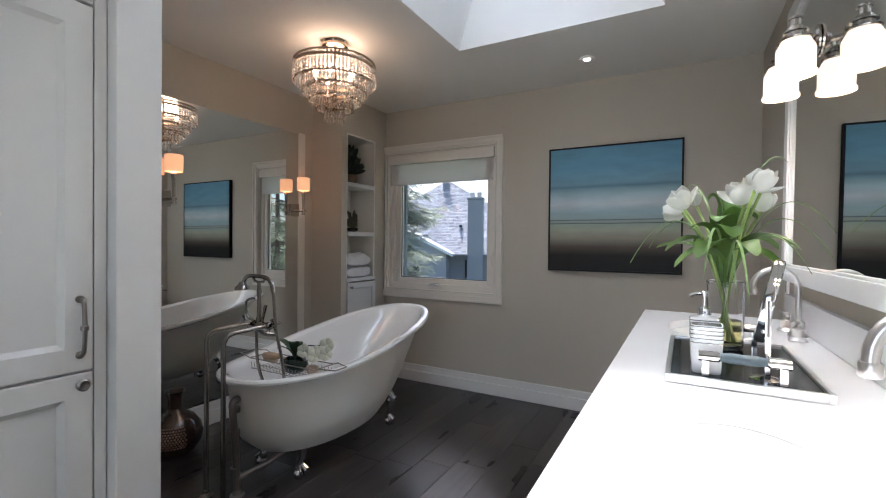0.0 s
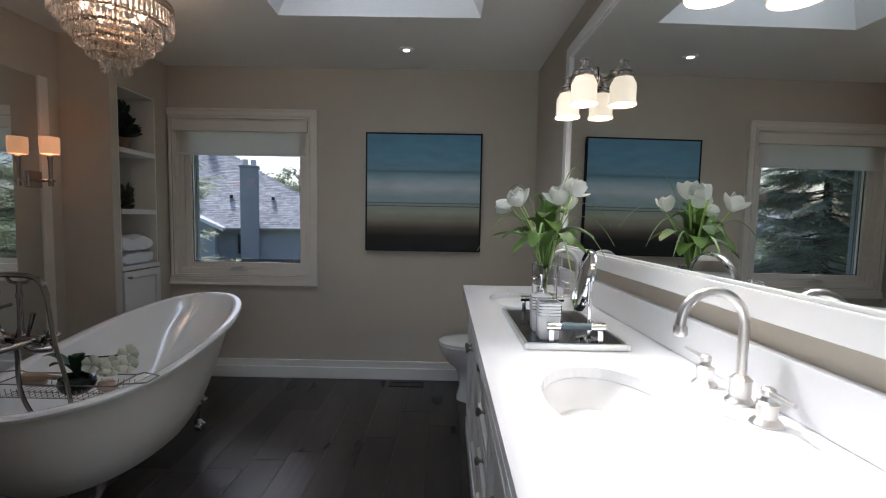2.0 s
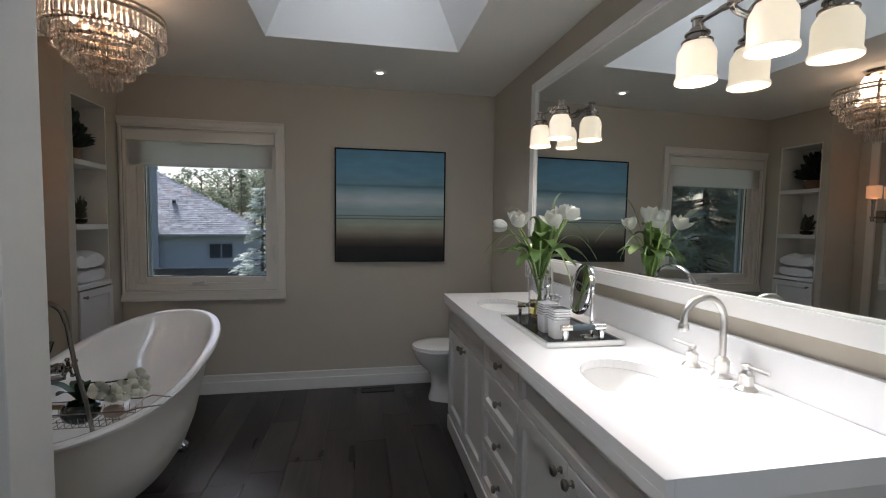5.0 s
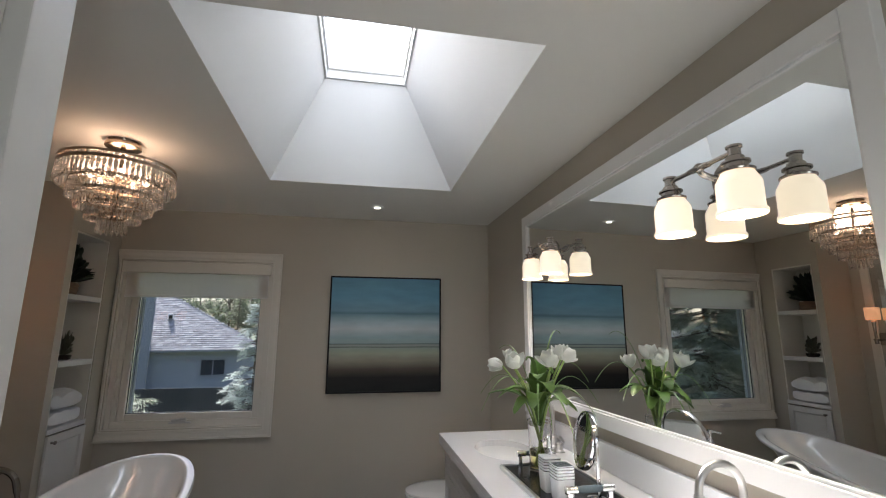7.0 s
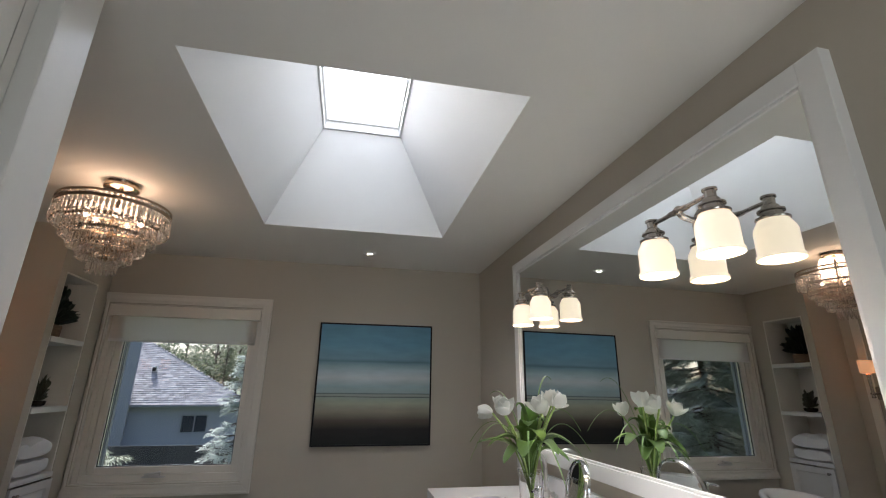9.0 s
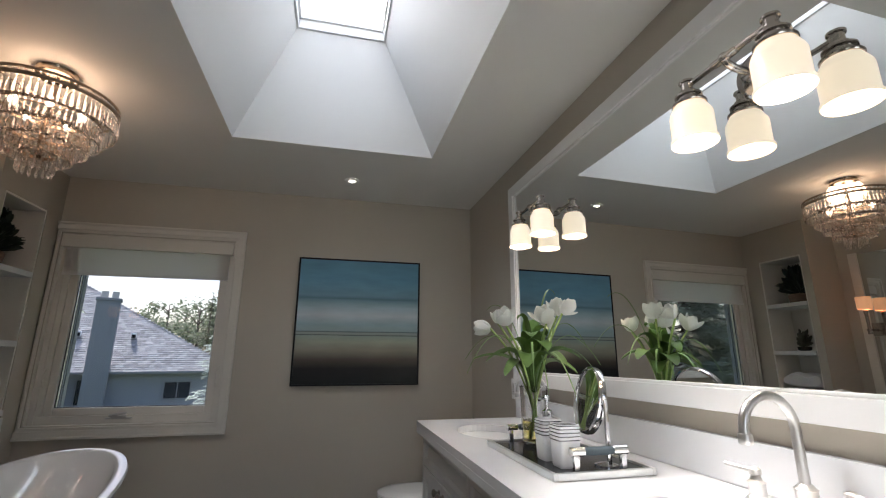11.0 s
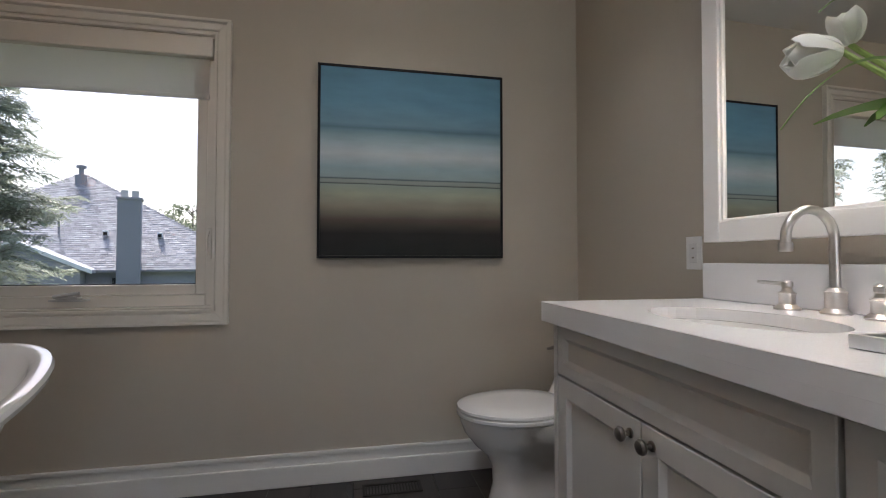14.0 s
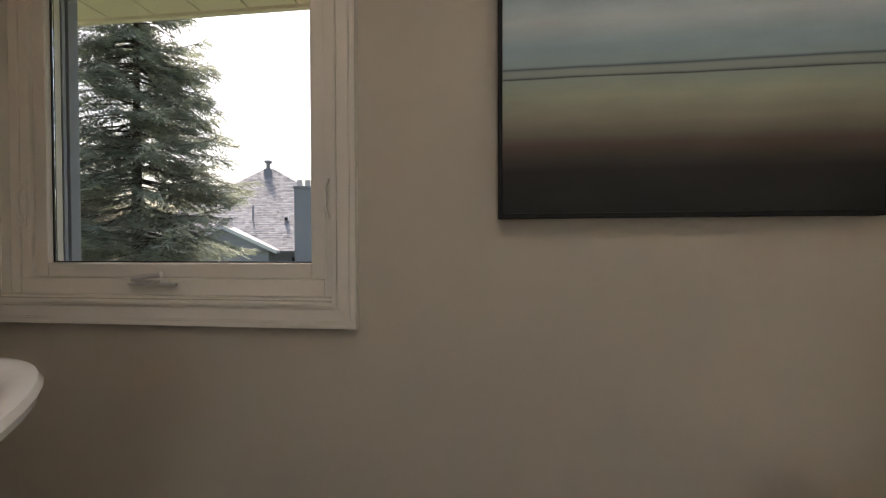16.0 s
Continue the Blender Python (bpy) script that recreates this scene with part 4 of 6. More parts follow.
def cup_petal(base, axis, out, length, width, open_, bm=None, n=7, curl=0.1):
    """A cupped petal rising from base along axis, bulging towards out."""
    axis, out = Vector(axis).normalized(), Vector(out).normalized()
    side = axis.cross(out).normalized()
    rows, backs = [], []
    m = 7
    for i in range(n + 1):
        t = 0.5 - 0.5 * math.cos(math.pi * i / n)
        r = open_ * (math.sin(math.pi * (0.08 + 0.62 * t)) ** 0.9) + curl * t ** 3 * open_
        w = width * max(0.0, 1 - abs(2 * t - 1) ** 2.6) ** 0.5 * (0.72 + 0.40 * t) + width * (0.16 - 0.10 * t)
        row = []
        for j in range(m):
            u = (j / (m - 1) - 0.5) * 2
            row.append(Vector(base) + axis * (length * t - 0.10 * length * u * u * t) + out * (r - 0.35 * w * u * u) + side * (w * u))
        rows.append(row)
        backs.append([p - out * 0.0009 for p in row])
    return rings([a + b[::-1] for a, b in zip(rows, backs)], bm)


pot = thing("orchid_pot", (-1.585, CY - 0.01, CZ0 - 0.06), "white orchid in a dark green bowl on the bath caddy", "potted plant")
PXX, PYY, PZZ = -1.585, CY - 0.005, CZ0 - 0.0585
part("bowl", lathe([(0.035, 0.0), (0.060, 0.018), (0.070, 0.045), (0.064, 0.070), (0.052, 0.080), (0.046, 0.076), (0.05, 0.05), (0.02, 0.04)], (PXX, PYY, PZZ), 24), M_POT, pot, "dark glossy bowl", smooth=True)
rnd = random.Random(4)
for a, ln, hgt in ((0.2, 0.12, 0.05), (2.2, 0.14, 0.06), (3.4, 0.12, 0.09), (4.4, 0.10, 0.07), (5.4, 0.09, 0.10)):
    b = (PXX, PYY, PZZ + 0.075)
    e = (PXX + ln * math.cos(a), PYY + ln * math.sin(a), PZZ + 0.075 + hgt)
    part("leaf", blade(b, ((b[0] + e[0]) / 2, (b[1] + e[1]) / 2, b[2] + hgt * 1.3), e, 0.026, cup=0.2), M_DKGREEN, pot, smooth=True)
st = [(PXX, PYY, PZZ + 0.07), (PXX + 0.02, PYY + 0.01, PZZ + 0.15), (PXX + 0.10, PYY + 0.01, PZZ + 0.155), (PXX + 0.19, PYY + 0.02, PZZ + 0.165)]
part("stem", tube(smoothed(st, 6), 0.003, 6), M_DKGREEN, pot, smooth=True)
for fx, fy, fz, r in ((0.07, 0.0, 0.125, 0.046), (0.105, 0.03, 0.095, 0.044), (0.15, 0.0, 0.125, 0.048), (0.20, 0.03, 0.160, 0.050), (0.17, -0.025, 0.115, 0.042), (0.225, 0.0, 0.125, 0.044)):
    bm = None
    c = Vector((PXX + fx, PYY + fy, PZZ + fz))
    ax = Vector((rnd.uniform(0.1, 0.5), rnd.uniform(-0.9, -0.4), rnd.uniform(0.2, 0.6))).normalized()
    s = ax.orthogonal().normalized()
    for k in range(5):
        o = Matrix.Rotation(k * 2 * math.pi / 5 + rnd.uniform(-0.2, 0.2), 3, ax) @ s
        bm = cup_petal(c, (o + ax * 0.25).normalized(), (ax - o * 0.25).normalized(), r * 0.92, r * 0.44, r * 0.16, bm, n=10)
    ball(tuple(c + ax * 0.006), 0.006, bm, 1, 8, 6)
    part("flower", bm, M_ORCHID, pot, "cream white orchid flower", smooth=True)

brush = thing("bath_brush", (-1.70, CY - 0.03, CZ0), "pale wooden bath brush lying on the caddy", "brush")
bm = rings([[(-1.745 + 0.062 * math.cos(a) * f, CY - 0.03 + 0.030 * math.sin(a) * f, z) for a in (2 * math.pi * k / 24 for k in range(24))] for f, z in ((0.9, CZ0 + 0.003), (1.0, CZ0 + 0.010), (1.0, CZ0 + 0.022), (0.85, CZ0 + 0.029))])
tube([(-1.69, CY - 0.03, CZ0 + 0.018), (-1.63, CY - 0.04, CZ0 + 0.018)], 0.010, 10, bm)
part("back", bm, M_BRUSH, brush, smooth=True)
part("bristles", rings([[(-1.745 + 0.054 * math.cos(a), CY - 0.03 + 0.024 * math.sin(a), z) for a in (2 * math.pi * k / 24 for k in range(24))] for z in (CZ0 - 0.010, CZ0 + 0.004)]), material("pale_bristle", (0.5, 0.42, 0.3), 0.8, grain=300, bump=0.6, vary=0.2), brush)
solid("soap_bar", rings([[(-1.478 + 0.040 * f * math.cos(a), CY + 0.02 + 0.028 * f * math.sin(a), CZ0 + z) for a in (2 * math.pi * k / 20 for k in range(20))] for f, z in ((0.55, -0.058), (0.9, -0.050), (1.0, -0.034), (0.9, -0.018), (0.55, -0.011))]), M_SOAP, "peach coloured oval soap bar in the wire caddy", "soap", smooth=True)

# ---- jug on the floor ----
jug = thing("floor_vase", (-2.32, 1.765, 0), "dark brown round bottle vase with a studded copper patch", "vase")
M_JUG = material("dark_brown_ceramic", (0.035, 0.020, 0.014), 0.22, vary=0.3, scale=9, coat=0.3)
part("body", lathe([(0.06, 0), (0.105, 0.02), (0.138, 0.07), (0.146, 0.115), (0.135, 0.165), (0.100, 0.212), (0.055, 0.24), (0.036, 0.262), (0.034, 0.31), (0.040, 0.345), (0.052, 0.362), (0.046, 0.362), (0.030, 0.335), (0.028, 0.28)], (-2.32, 1.765, 0), 36, cap1=False), M_JUG, jug, smooth=True)
me_stud = mesh_of("stud", lathe([(0.0062, 0), (0.005, 0.0025), (0.002, 0.004)], n=8), material("copper_stud", (0.35, 0.20, 0.12), 0.35, metal=0.6, vary=0.2, spread=0.3))
prof = [(0.138, 0.07), (0.146, 0.115), (0.135, 0.165), (0.100, 0.212)]
for r in range(9):
    z = 0.075 + r * 0.0135
    i = 0 if z < 0.115 else (1 if z < 0.165 else 2)
    (ra, za), (rb, zb) = prof[i], prof[i + 1]
    rad = ra + (rb - ra) * (z - za) / (zb - za)
    slope = math.atan2(ra - rb, zb - za)
    for k in range(9):
        a = radians(-62 + k * 6.3 + (r % 2) * 3)
        st = new("stud", me_stud)
        st.parent = jug
        st.matrix_basis = Matrix.Translation((rad * math.cos(a), rad * math.sin(a), z)) @ Matrix.Rotation(a, 4, "Z") @ Matrix.Rotation(math.pi / 2 - slope, 4, "Y")

# ---- chandelier ----
HX, HY = -1.615, 2.305
ch = thing("chandelier", (HX, HY, 2.43), "tiered crystal flush-mount chandelier with lit bulbs", "chandelier")
M_BRASS = material("champagne_metal", (0.50, 0.40, 0.31), 0.2, metal=1.0, vary=0.08, scale=12)
part("canopy", lathe([(0.070, 2.395), (0.078, 2.400), (0.078, 2.412), (0.070, 2.418), (0.074, 2.4295)], (HX, HY, 0), 36), M_BRASS, ch, smooth=True)
part("stem", lathe([(0.012, 2.02), (0.012, 2.397)], (HX, HY, 0), 12), M_BRASS, ch, smooth=True)
TIERS = ((0.240, 2.270, 0.088, 72), (0.190, 2.207, 0.082, 58), (0.152, 2.152, 0.077, 46), (0.108, 2.098, 0.073, 32), (0.058, 2.042, 0.082, 16))


def crystal(length, w):
    """A cut drop: octagonal bead, then a long tapering prism."""
    bm = lathe([(0.001, -0.016), (w * 0.62, -0.011), (w * 0.62, -0.005), (0.001, 0.0)], n=6)
    return lathe([(0.0008, -length), (w, -length + w * 1.9), (w * 0.8, -length * 0.45), (w * 0.45, -0.022), (0.0008, -0.017)], n=6, bm=bm)


for r, z, ln, cnt in TIERS:
    n = 48
    own = rings([[(HX + (r + dr) * math.cos(2 * math.pi * i / n), HY + (r + dr) * math.sin(2 * math.pi * i / n), z + dz) for i in range(n)] for dr, dz in ((0.003, -0.005), (0.003, 0.009), (-0.003, 0.009), (-0.003, -0.005), (0.003, -0.005))], None, False, False)
    ring = part("ring", own, M_BRASS, ch, smooth=True)
    me = mesh_of("crystal", crystal(ln, 0.0082 if r > 0.08 else 0.0070), M_CRYSTAL)
    for k in range(cnt):
        a = 2 * math.pi * k / cnt
        c = new("crystal", me)
        c.parent = ring
        c.matrix_basis = pose(HX + r * math.cos(a), HY + r * math.sin(a), z - 0.006, 0, 0, math.degrees(a) + 20 * (k % 3))
    for k in range(6):
        a = 2 * math.pi * k / 6 + 0.3
        if r > 0.06:
            part("spoke", tube([(HX, HY, z + 0.002), (HX + r * math.cos(a), HY + r * math.sin(a), z + 0.002)], 0.0025, 6), M_BRASS, ch)
own = rings([[(HX + (0.240 + dr) * math.cos(2 * math.pi * i / 48), HY + (0.240 + dr) * math.sin(2 * math.pi * i / 48), 2.297 + dz) for i in range(48)] for dr, dz in ((0.003, -0.005), (0.003, 0.006), (-0.003, 0.006), (-0.003, -0.005), (0.003, -0.005))], None, False, False)
part("ring", own, M_BRASS, ch, smooth=True)
# beaded skirts: an upper band of short beads and a lower garland on each tier
me_bead = mesh_of("bead", lathe([(0.0008, -0.0075), (0.0065, 0.0), (0.0008, 0.0075)], n=6), M_CRYSTAL)
for r, z, cnt in ((0.240, 2.285, 72), (0.238, 2.180, 46), (0.193, 2.123, 40), (0.154, 2.073, 32), (0.110, 2.024, 22)):
    n = 48
    hoop = part("garland", rings([[(HX + (r + dr) * math.cos(2 * math.pi * i / n), HY + (r + dr) * math.sin(2 * math.pi * i / n), z + dz) for i in range(n)] for dr, dz in ((0.0012, 0), (0, 0.0012), (-0.0012, 0), (0, -0.0012), (0.0012, 0))], None, False, False), M_BRASS, ch)
    for k in range(cnt):
        a = 2 * math.pi * k / cnt
        b = new("bead", me_bead)
        b.parent = hoop
        b.matrix_basis = pose(HX + r * math.cos(a), HY + r * math.sin(a), z, 0, 0, math.degrees(a))
for k in range(5):
    a = 2 * math.pi * k / 5 + 0.2
    x, y = HX + 0.115 * math.cos(a), HY + 0.115 * math.sin(a)
    part("bulb", ball((x, y, 2.235), 0.016, sz=1.5), M_CANDLE, ch, "lit candle bulb", smooth=True)
lamp("chandelier_glow", "POINT", pose(HX, HY, 2.33), 2.0, (1.0, 0.66, 0.42), radius=0.10)


# ---- wall sconces on the tall mirror ----
def sconce(y):
    s = thing("wall_sconce", (XL + 0.01, y, 1.48), "nickel wall sconce with a small lit amber shade", "wall light", "mirror sconces")
    xs = -2.425
    part("backplate", box(XL + 0.009, XL + 0.026, y - 0.058, y + 0.030, 1.435, 1.535, 0.004), M_FITTING, s, smooth=False)
    bm = tube([(XL + 0.026, y, 1.478), (xs, y, 1.478)], 0.008, 10)
    ball((xs, y, 1.478), 0.016, bm)
    lathe([(0.012, 1.445), (0.014, 1.45), (0.010, 1.49), (0.010, 1.52), (0.012, 1.60), (0.016, 1.625), (0.012, 1.632)], (xs, y, 0), 16, bm)
    tube([(xs, y, 1.478), (xs + 0.03, y, 1.478)], 0.004, 8, bm)
    part("arm", bm, M_FITTING, s, smooth=True)
    part("shade", lathe([(0.046, 1.638), (0.049, 1.655), (0.050, 1.733), (0.048, 1.739), (0.046, 1.733), (0.045, 1.657), (0.043, 1.640)], (xs, y, 0), 30, cap0=False, cap1=False), M_AMBER, s, "lit amber fabric shade", smooth=True)
    part("bulb", ball((xs, y, 1.675), 0.014, sz=1.4), M_BULB, s, smooth=True)


sconce(1.815)
sconce(2.835)

# ---- niche shelves and what stands on them ----
niche = thing("niche_shelves", (XC, 3.28, 0.3), "white built-in niche with shelves and a lower cupboard", "shelves", kind="structure")
NX = XL + 0.045
bm = box(NX, NX + 0.008, NY0, NY1, NZ0, NZ1)
box(NX + 0.008, XC - 0.004, NY0, NY0 + 0.012, NZ0, NZ1, bm=bm)
box(NX + 0.008, XC - 0.004, NY1 - 0.012, NY1, NZ0, NZ1, bm=bm)
box(NX + 0.008, XC - 0.004, NY0 + 0.012, NY1 - 0.012, NZ1 - 0.012, NZ1, bm=bm)
part("lining", bm, M_TRIM, niche)
for z in (1.732, 1.320):
    part("shelf", box(NX + 0.008, XC + 0.003, NY0 + 0.012, NY1 - 0.012, z - 0.034, z, 0.003), M_CAB, niche)
part("shelf", box(NX + 0.008, XC + 0.006, NY0, NY1, NZ0 - 0.03, NZ0, 0.003), M_CAB, niche)
L = lambda d, dx: [(XC + 0.014 - dx, NY0 + 0.004 + d, 0.31 + d), (XC + 0.014 - dx, NY1 - 0.004 - d, 0.31 + d), (XC + 0.014 - dx, NY1 - 0.004 - d, NZ0 - 0.040 - d), (XC + 0.014 - dx, NY0 + 0.004 + d, NZ0 - 0.040 - d)]
d = part("cupboard_door", rings([L(0, 0.014), L(0, 0.002), L(0.002, 0), L(0.045, 0), L(0.048, 0.003), L(0.055, 0.009), L(0.057, 0.009)]), M_CAB, niche)
bm = lathe([(0.008, 0), (0.006, 0.004), (0.005, 0.012), (0.011, 0.018), (0.011, 0.024), (0.006, 0.028)], (XC + 0.014, NY0 + 0.04, 0.852), 14, m=mx)
part("knob", bm, M_DARKNICK, d, "dark nickel knob", smooth=True)
M_TOWEL = material("white_terry", (0.83, 0.82, 0.81), 0.95, vary=0.05, scale=9, grain=420, bump=0.9)


def towel(z, h, seed):
    r = random.Random(seed)
    x0, x1, y0, y1 = NX + 0.02, XC - 0.015, NY0 + 0.02, NY1 - 0.03
    loops = []
    for k in range(13):
        t = k / 12
        x = x0 + (x1 - x0) * t
        e = (1 - abs(2 * t - 1) ** 6)
        row = []
        for i in range(28):
            a = 2 * math.pi * i / 28
            c, s = math.cos(a), math.sin(a)
            wy, wz = (y1 - y0) / 2 * (0.93 + 0.07 * e), h / 2 * (0.80 + 0.20 * e)
            y = (y0 + y1) / 2 + wy * math.copysign(abs(c) ** 0.6, c)
            zz = z + h / 2 + wz * math.copysign(abs(s) ** 0.62, s)
            if s > 0:
                zz += 0.008 * math.sin(y * 31 + seed) + 0.005 * math.sin(x * 40 + seed)
                if h > 0.08:
                    zz -= 0.016 * math.exp(-((y - y0 - 0.11) / 0.025) ** 2)
            row.append((x, y, max(z, zz)))
        loops.append(row)
    return rings(loops)


solid("folded_towel", towel(NZ0 + 0.001, 0.088, 2), M_TOWEL, "thick white folded towel on the niche's bottom shelf", "towel", "folded towels", smooth=True)
solid("folded_towel", towel(NZ0 + 0.094, 0.110, 5), M_TOWEL, "thick white folded towel on top of another", "towel", "folded towels", smooth=True)


def bush(name, at, r, hgt, count, mat, seed, label, pot_bm, pot_mat, pot_label, w=0.010, grow=0.55):
    t = thing(name, at, label, "potted plant")
    part("pot", pot_bm, pot_mat, t, pot_label, smooth=True)
    rr = random.Random(seed)
    own = bmesh.new()
    for k in range(count):
        a, e = rr.uniform(0, 2 * math.pi), rr.uniform(0.15, 1.35)
        ln = rr.uniform(0.6, 1.0)
        d = Vector((math.cos(a) * math.cos(e) * r, math.sin(a) * math.cos(e) * r, math.sin(e) * hgt)) * ln
        b = Vector(at) + Vector((0, 0, at_top(pot_bm, at))) + d * rr.uniform(0.1, grow)
        blade(b, b + d * 0.35 + Vector((0, 0, 0.01)), b + d * 0.6, w * rr.uniform(0.7, 1.2), own, n=4, normal=(rr.uniform(-1, 1), rr.uniform(-1, 1), 0.6))
    part("foliage", own, mat, t)


def at_top(pot_bm, at):
    return POT_H[0]


POT_H = [0.10]
M_BASKET = material("woven_basket", (0.20, 0.13, 0.085), 0.7, vary=0.35, scale=20, grain=160, bump=0.7, stretch=(1, 1, 5))
px, py = -2.33, 3.24
POT_H[0] = 0.075
bush("shelf_plant", (px, py, 1.733), 0.15, 0.24, 520, leaf("dark_grass_leaf", (0.012, 0.026, 0.014)), 3, "dense dark green plant in a brown woven basket", lathe([(0.075, 1.7335), (0.085, 1.745), (0.090, 1.80), (0.086, 1.812), (0.080, 1.80)], (px, py, 0), 24), M_BASKET, "brown woven basket", 0.021, 0.80)
px, py = -2.262, 3.235
POT_H[0] = 0.03
bush("succulent", (px, py, 1.321), 0.075, 0.15, 150, leaf("dull_rust_green_leaf", (0.07, 0.075, 0.045)), 8, "small dull green succulent in a low bowl", lathe([(0.035, 1.3215), (0.048, 1.33), (0.052, 1.352), (0.048, 1.355)], (px, py, 0), 20), M_JUG, "low brown bowl", 0.010, 0.6)

# ---- linen cabinet ----
lin = thing("linen_cabinet", (-1.7, 0.5, 0), "tall white built-in linen cabinet with panelled doors", "cabinet")
LXF = -1.15
bm = box(-1.85, LXF - 0.020, -0.10, 0.898, 0.0, ZC - 0.002)
box(LXF - 0.020, LXF, 0.868, 0.898, 0.0, ZC - 0.002, 0.002, bm)
box(LXF - 0.020, LXF - 0.002, -0.10, -0.07, 0.0, ZC - 0.002, 0.002, bm)
part("carcass", bm, M_CAB, lin)


def left_door(y0, y1, z0, z1, rail=0.062):
    L = lambda d, dx: [(LXF + 0.002 - dx, y0 + d, z0 + d), (LXF + 0.002 - dx, y1 - d, z0 + d), (LXF + 0.002 - dx, y1 - d, z1 - d), (LXF + 0.002 - dx, y0 + d, z1 - d)]
    return rings([L(0, 0.021), L(0, 0.002), L(0.002, 0), L(rail, 0), L(rail + 0.004, 0.003), L(rail + 0.014, 0.010), L(rail + 0.016, 0.010)])


for y0, y1, side in ((0.402, 0.865, 1), (-0.067, 0.398, -1)):
    d = part("door", left_door(y0, y1, 0.880, 1.850), M_CAB, lin)
    hy = y1 - 0.030 if side > 0 else y0 + 0.030
    bm = tube(smoothed([(LXF + 0.002, hy, 0.922), (LXF + 0.024, hy, 0.932), (LXF + 0.030, hy, 0.996), (LXF + 0.024, hy, 1.060), (LXF + 0.002, hy, 1.070)], 6), 0.0055, 10)
    lathe([(0.006, 0.988), (0.0095, 0.991), (0.0095, 1.001), (0.006, 1.004)], (LXF + 0.0295, hy, 0), 12, bm)
    for z in (0.922, 1.070):
        lathe([(0.010, -0.001), (0.010, 0.003), (0.006, 0.005)], (LXF + 0.002, hy, z), 14, bm, m=mx)
    part("handle", bm, M_DARKNICK, d, "dark nickel bow handle", smooth=True)
    d = part("door", left_door(y0, y1, 0.11, 0.872), M_CAB, lin)
    bm = lathe([(0.010, 0), (0.006, 0.004), (0.0055, 0.013), (0.0155, 0.020), (0.0165, 0.025), (0.012, 0.029), (0.009, 0.027)], (LXF + 0.002, hy, 0.846), 18, m=mx)
    part("knob", bm, M_DARKNICK, d, "dark nickel knob", smooth=True)
    part("door", left_door(y0, y1, 1.858, 2.41), M_CAB, lin)

# ---- toilet ----
toilet = thing("toilet", (0.3, 3.28, 0), "white one-piece toilet with a closed lid", "toilet")
QY = 3.27


def egg(x0, x1, w, z, n=40, p=2.2):
    """An oval, rounder at its front end x0."""
    out = []
    cxx, a = (x0 + x1) / 2, (x1 - x0) / 2
    for i in range(n):
        c, s = math.cos(2 * math.pi * i / n), math.sin(2 * math.pi * i / n)
        taper = 1.0 - 0.12 * max(0, -c)
        out.append((cxx + a * math.copysign(abs(c) ** (2 / p), c), QY + w * taper * math.copysign(abs(s) ** (2 / p), s), z))
    return out


bm = rings([egg(0.065, 0.55, 0.122, 0.0), egg(0.065, 0.56, 0.122, 0.02), egg(0.085, 0.57, 0.104, 0.10), egg(0.080, 0.58, 0.102, 0.175), egg(0.055, 0.58, 0.116, 0.225), egg(0.005, 0.585, 0.146, 0.268), egg(-0.035, 0.60, 0.172, 0.320), egg(-0.055, 0.61, 0.184, 0.372), egg(-0.055, 0.61, 0.184, 0.386), egg(-0.04, 0.60, 0.17, 0.389)])
part("bowl", bm, M_CHINA, toilet, smooth=True)
part("seat", rings([egg(-0.062, 0.42, 0.186, 0.390), egg(-0.066, 0.425, 0.190, 0.395), egg(-0.066, 0.425, 0.190, 0.406), egg(-0.06, 0.42, 0.184, 0.410)]), M_CHINA, toilet, smooth=True)
part("lid", rings([egg(-0.062, 0.415, 0.186, 0.413), egg(-0.066, 0.42, 0.189, 0.417), egg(-0.064, 0.418, 0.187, 0.427), egg(-0.04, 0.40, 0.168, 0.434), egg(0.03, 0.34, 0.10, 0.438)]), M_CHINA, toilet, "closed lid", smooth=True)
rr2 = lambda x0, x1, w, z, p=5.0: [(((x0 + x1) / 2) + (x1 - x0) / 2 * math.copysign(abs(math.cos(a)) ** (2 / p), math.cos(a)), QY + w * math.copysign(abs(math.sin(a)) ** (2 / p), math.sin(a)), z) for a in (2 * math.pi * k / 40 for k in range(40))]
bm = rings([rr2(0.30, 0.645, 0.17, 0.385, 3), rr2(0.385, 0.65, 0.175, 0.425, 4), rr2(0.43, 0.655, 0.185, 0.50), rr2(0.445, 0.655, 0.195, 0.62), rr2(0.45, 0.655, 0.198, 0.642)])
part("tank", bm, M_CHINA, toilet, smooth=True)
part("tank_lid", rings([rr2(0.448, 0.656, 0.200, 0.6445), rr2(0.443, 0.658, 0.205, 0.648), rr2(0.443, 0.658, 0.205, 0.668), rr2(0.452, 0.655, 0.196, 0.676)]), M_CHINA, toilet, smooth=True)
bm = tube([(0.47, QY + 0.195, 0.605), (0.46, QY + 0.222, 0.605), (0.43, QY + 0.226, 0.598)], 0.008, 10, radii=[0.012, 0.009, 0.006])
part("flush_lever", bm, M_DARKNICK, toilet, "nickel flush lever", smooth=True)
for s in (-1, 1):
    part("hinge", lathe([(0.014, 0.41), (0.014, 0.438), (0.009, 0.446)], (0.415, QY + s * 0.075, 0), 14), M_CHINA, toilet, smooth=True)

